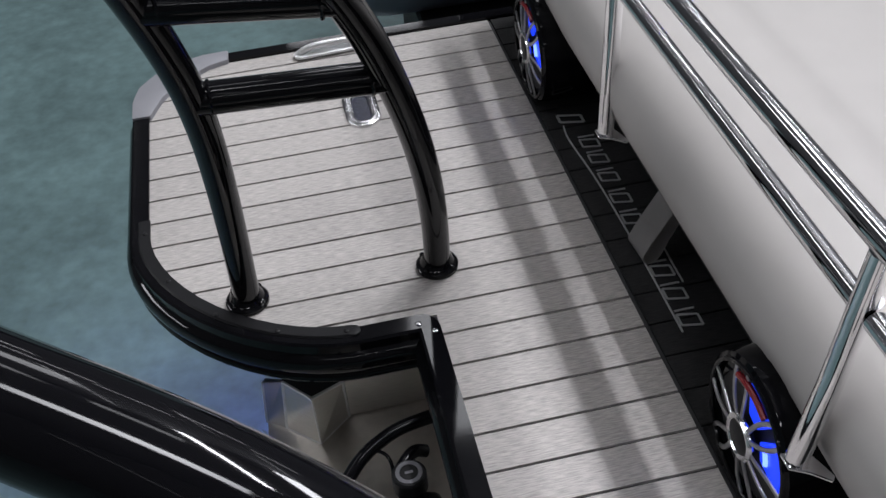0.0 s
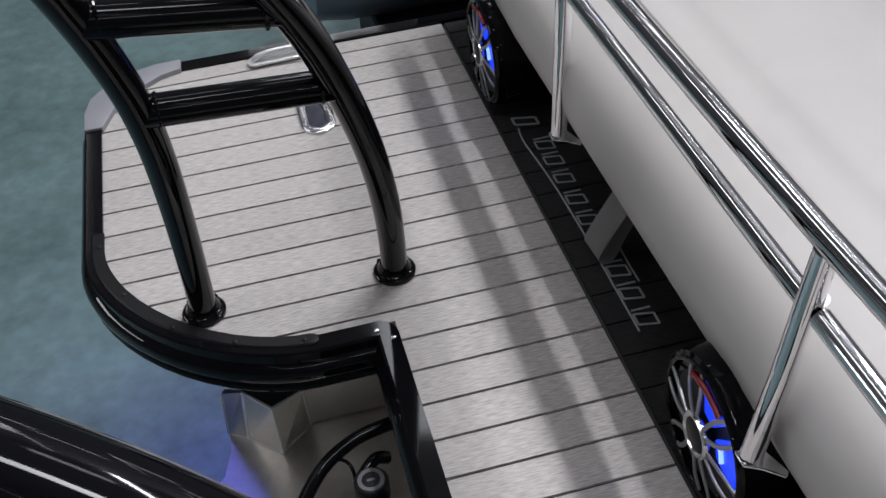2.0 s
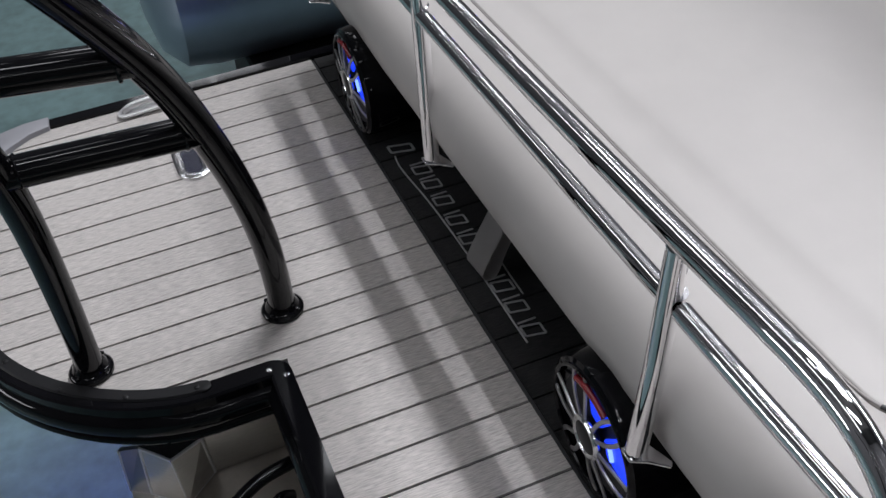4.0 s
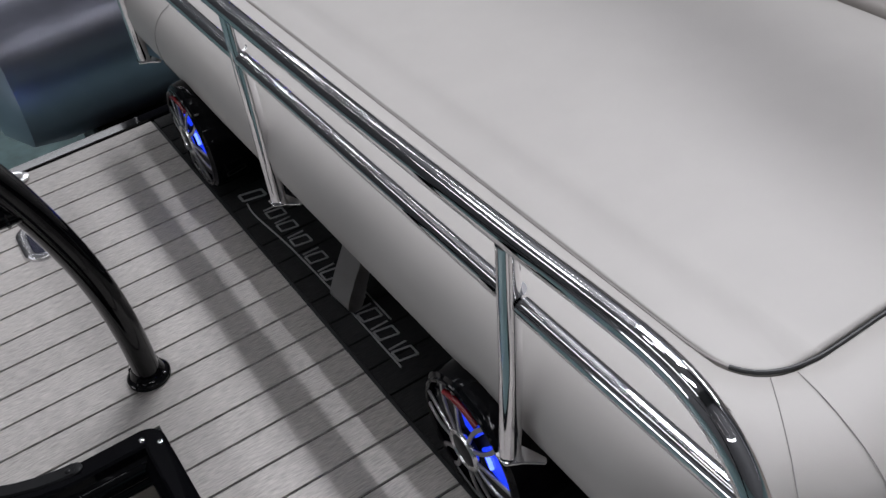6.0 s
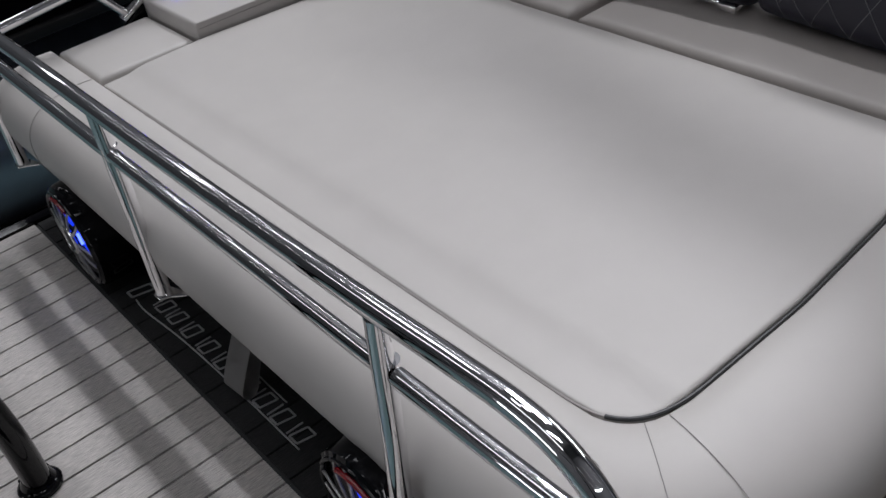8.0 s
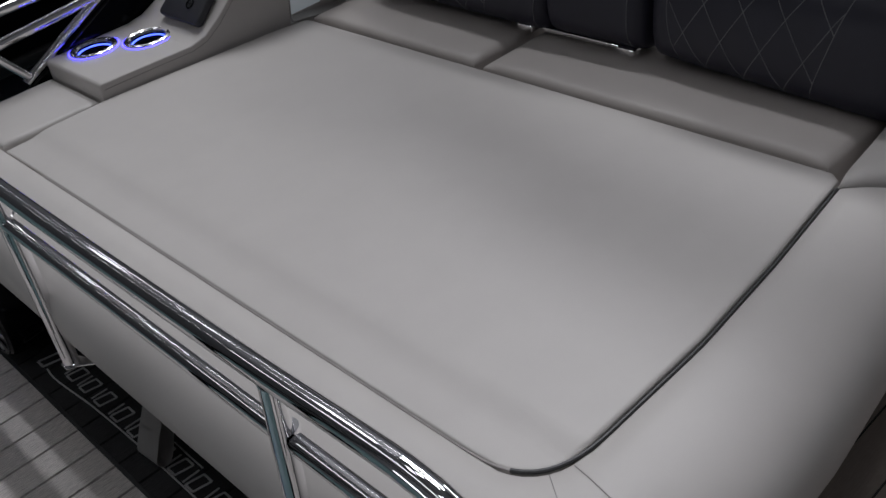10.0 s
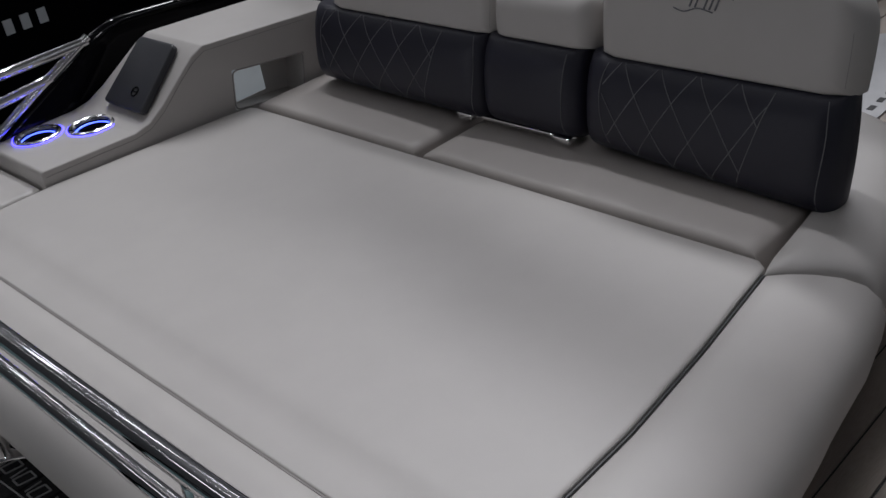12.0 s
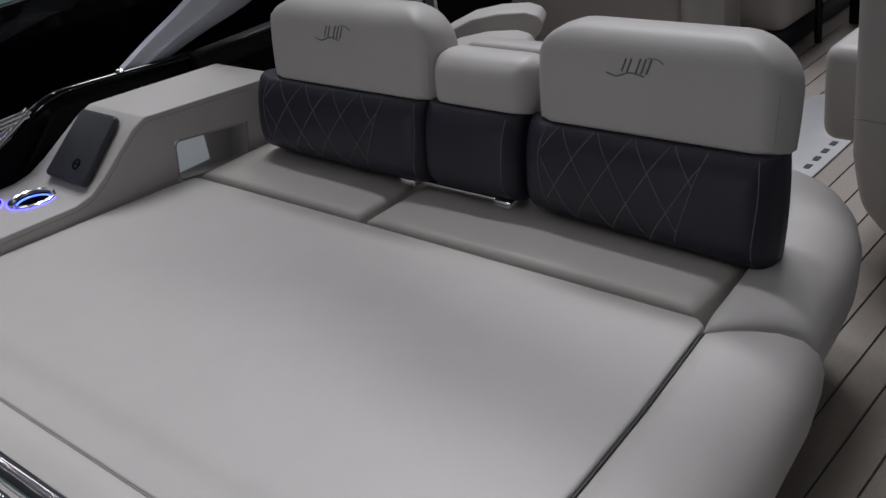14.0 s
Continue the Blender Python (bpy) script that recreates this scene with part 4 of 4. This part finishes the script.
part("facet", between([[(*q[0], LOW) for q in FACET], [(*q[1], TOP) for q in FACET]]), M_ALU, pod, smooth=40)
# A flat black sheet paints the shade over the wedge's top.
part("cap", between([[(*q[1], TOP + 0.001) for q in FACET], [(*q[1], TOP + 0.004) for q in FACET]]), M_BLACKMATT, pod, "black sheet painting the shade on the wedge top")
# Darker metal paints the flange duller, as its angle to the light would.
part("flange", between([[(-0.584, 0.478, LOW), (-0.553, 0.457, LOW), (-0.550, 0.463, LOW), (-0.580, 0.486, LOW)], [(-0.567, 0.417, TOP), (-0.538, 0.409, TOP), (-0.535, 0.415, TOP), (-0.563, 0.425, TOP)]]), M_SPOKE, pod, "welded side flange, its shade put into a darker metal")
part("flange_edge", tube([(-0.584, 0.478, LOW), (-0.576, 0.4475, (LOW + TOP) / 2), (-0.567, 0.417, TOP)], 0.0018, 8), M_WELD, pod)
for k in range(3):
    part("weld_seam", tube([(*FACET[k][0], LOW + 0.002), tuple((p + q) / 2 for p, q in zip((*FACET[k][0], LOW), (*FACET[k][1], TOP))), (*FACET[k][1], TOP)], 0.0028 if k != 1 else 0.0016, 8), M_WELD, pod, "bright weld bead")
for k in (0, 1):
    for h, z, r in ((0, LOW + 0.002, 0.0022), (1, TOP + 0.002, 0.0028)):
        a, b = (*FACET[k][h], z), (*FACET[k + 1][h], z)
        part("weld_seam", tube([a, tuple((p + q) / 2 for p, q in zip(a, b)), b], r, 8), M_WELD, pod, "bright weld bead")
motor = thing("outboard_mount", "black outboard steering bracket with round cap and hoses", "outboard motor")
cap = part("cap", lathe([(0.026, -0.03), (0.026, 0.0), (0.023, 0.004), (0.018, 0.0045), (0.001, 0.0045)], 28), M_BLACKSATIN, motor, "round black cap with printed ring", pose(-0.373, 0.198, -0.15))
part("printed_ring", sweep(bmesh.new(), [(0.017 * math.cos(a), 0.017 * math.sin(a), 0.0046) for a in [2 * math.pi * i / 28 for i in range(28)]], [(-0.003, 0), (-0.003, 0.0006), (0.003, 0.0006), (0.003, 0)], True), M_LABEL, cap)
part("printed_mark", box(-0.006, 0.006, -0.002, 0.002, 0.0046, 0.0052), M_LABEL, cap)
part("bracket", box(-0.42, -0.33, -0.10, 0.185, -0.299, -0.17, 0.02, 3), M_BLACK, motor)
part("hose", tube(spline([(-0.28, 0.292, -0.145), (-0.33, 0.285, -0.14), (-0.39, 0.272, -0.145), (-0.45, 0.235, -0.16), (-0.50, 0.16, -0.19), (-0.52, 0.05, -0.25)], 6), 0.011, 12), M_BLACK, motor)
part("hose", tube(spline([(-0.34, 0.24, -0.16), (-0.36, 0.235, -0.15), (-0.385, 0.215, -0.16)], 6), 0.010, 12), M_BLACK, motor)
part("cable", tube(spline([(-0.43, 0.25, -0.16), (-0.41, 0.25, -0.15), (-0.395, 0.235, -0.16), (-0.395, 0.21, -0.2)], 6), 0.003, 8), M_BLACK, motor)

# ---- cabin beyond ----


def paddle(x0, x1, y0, y1, z0, z1):
    """A padded armrest, thin behind and full at its rounded front."""
    l, h = x1 - x0, z1 - z0
    shape = [(0, 0.42), (0.12, 0.62), (0.35, 0.9), (0.6, 1.0), (0.85, 0.97), (0.96, 0.84), (1.0, 0.62), (0.97, 0.38), (0.88, 0.14), (0.7, 0.0), (0.45, 0.02), (0.2, 0.16), (0.03, 0.28)]
    return prism([(x0 + l * a, z0 + h * b) for a, b in shape], "y", y0, y1, min(0.022, 0.3 * (y1 - y0)), 4)


def captain_chair(at, label, arms, s=1.0, tall=0.66, reach=1.0, block=False):
    ob = thing("captain_chair", label, "boat chair", at, "captain chairs")
    w = 0.24 * s
    part("seat", puffed(dense([(-w, -w), (w, -w), (w, w), (-w, w), (-w, -w)], 0.08)[:-1], 0.14, 0.27, 0.04, 0.01), M_VINYL, ob, smooth=60)
    back = [(-0.72 * w, 0.10), (0.72 * w, 0.10), (0.92 * w, 0.16), (w, 0.26), (w, tall - 0.16), (0.94 * w, tall - 0.06), (0.7 * w, tall), (-0.7 * w, tall), (-0.94 * w, tall - 0.06), (-w, tall - 0.16), (-w, 0.26), (-0.92 * w, 0.16)]
    part("backrest", prism(back, "x", -w - 0.11, -w + 0.01, 0.035, 4), M_VINYL, ob, smooth=60)
    part("back_stripe", prism([(-0.05, 0.25), (0.05, 0.25), (0.04, tall - 0.03), (-0.04, tall - 0.03)], "x", -w + 0.012, -w + 0.018, 0.002, 1), M_NAVY, ob, "dark navy stripe")
    part("back_seam", tube([(-w - 0.1105, -0.97 * w, 0.34), (-w - 0.112, 0, 0.335), (-w - 0.1105, 0.97 * w, 0.34)], 0.0012, 6), M_SEAM, ob)
    for side_, z0, z1 in arms:
        mid_ = side_ * (reach * w + 0.045)
        pad_ = box(-w, 0.85 * w, mid_ - 0.055, mid_ + 0.055, z0, z1, 0.03, 4) if block else paddle(-w, 1.05 * w, mid_ - 0.05, mid_ + 0.05, z0, z1)
        part("armrest", pad_, M_VINYL, ob, smooth=60)
    part("pedestal", lathe([(0.13, 0.0), (0.13, 0.01), (0.04, 0.03), (0.04, 0.14)], 24), M_CHROME, ob)
    return ob


captain_chair(pose(1.66, 0.80, 0, 0, 0, -60), "cream captain chair with navy stripe facing starboard", ((-1, 0.305, 0.40), (1, 0.305, 0.40)), 0.58, 0.66, 0.55)
captain_chair(pose(1.86, -0.425, 0), "cream captain chair in shade at the helm", ((-1, 0.235, 0.43), (1, 0.235, 0.43)), 1.0, 1.02, 1.0, True)
hatch = thing("floor_hatch", "white floor hatch with black slots", "hatch", pose(2.15, 0.16, 0.0))
part("plate", prism(oval(0.55, 0.22, 0.03), "z", 0.0, 0.006, 0.002, 2), M_HATCH, hatch)
for i in range(5):
    part("slot", box(-0.2 + 0.05 * i, -0.175 + 0.05 * i, -0.085, -0.07, 0.0062, 0.0075), M_BLACKMATT, hatch)
sofa = thing("bow_lounge", "cream bow lounge on a navy plinth along port side", "sofa")
part("plinth", box(2.72, 4.2, 0.50, 1.18, 0.0, 0.075, 0.01, 2), M_NAVY, sofa, "dark navy plinth")
part("cushion", box(2.68, 4.2, 0.47, 1.18, 0.075, 0.36, 0.05, 4), M_VINYL, sofa, smooth=60)
cab = thing("cabinet", "cream upholstered cabinet beside the bow lounge", "cabinet")
part("body", box(2.25, 2.62, 0.58, 1.19, 0.0, 0.52, 0.025, 3), M_VINYL_WARM, cab)
part("end_pad", box(2.23, 2.40, 0.52, 0.575, 0.0, 0.36, 0.02, 3), M_VINYL, cab)
# The panel is a black sheet put in place of the dark door opening.
rack = thing("bow_opening", "black panel put for the dark bow door opening, with upright post", "gate")
part("panel", box(3.06, 3.09, -0.60, 0.43, 0.0, 0.62, 0.006, 2), M_BLACK, rack)
part("post", tube([(2.86, 0.445, 0.0), (2.86, 0.445, 0.3), (2.86, 0.445, 0.62)], 0.012, 12), M_BLACK, rack)

# ---- neighbouring boat ----
nb = thing("neighbour_pontoon_boat", "neighbouring pontoon boat with dark metal tube and black side", "boat")
part("pontoon", bent(lathe([(0.12, -0.26), (0.22, -0.24), (0.285, -0.18), (0.3, -0.08), (0.3, 6.0), (0.05, 6.5)], 48), lambda v: (v.z, 2.3 + v.y, -0.22 + v.x)), M_TUBE, nb)
# Added slab that keeps the roof light off the pontoon.
part("shade_slab", box(0.22, 6.0, 1.93, 2.95, 0.085, 0.118, 0.008, 2), M_BLACKMATT, nb)
part("side_panel", box(0.1, 6.0, 1.95, 2.0, 0.12, 0.56, 0.01, 2), M_BLACKPANEL, nb)
for k in range(4):
    part("letter_bar", box(0.72 + 0.05 * k, 0.745 + 0.05 * k, 1.944, 1.949, 0.345, 0.385), M_WHITE, nb, "silver letter shown as a plain bar")
part("bunk", box(0.0, 6.0, 2.05, 2.5, FLOOR_Z, -0.5, 0.01, 1), M_BLACKMATT, nb)

# ---- planks, last ----


def plank(k, x0, x1, material, name, left=None):
    ya, yb = k * P + 0.0022, min((k + 1) * P - 0.0022, 1.188)
    if left:
        rows_ = [ya + (yb - ya) * i / 6 for i in range(7)]
        out = [(left(y) + 0.0, y) for y in rows_][::-1]
        out = [(x1, ya), (x1, yb)] + out
    else:
        out = [(x0, ya), (x1, ya), (x1, yb), (x0, yb)]
    ob = part(name, prism(out, "z", -0.006, 0.0), material, deck)
    return ob


for k in range(-21, 19):
    plank(k, 0, -0.001, M_TEAK, "plank", left_edge)
    plank(k, 0.006, 0.36, M_DARKTEAK, "dark_plank")
    plank(k, 0.365, 4.5, M_CABINTEAK, "cabin_plank")
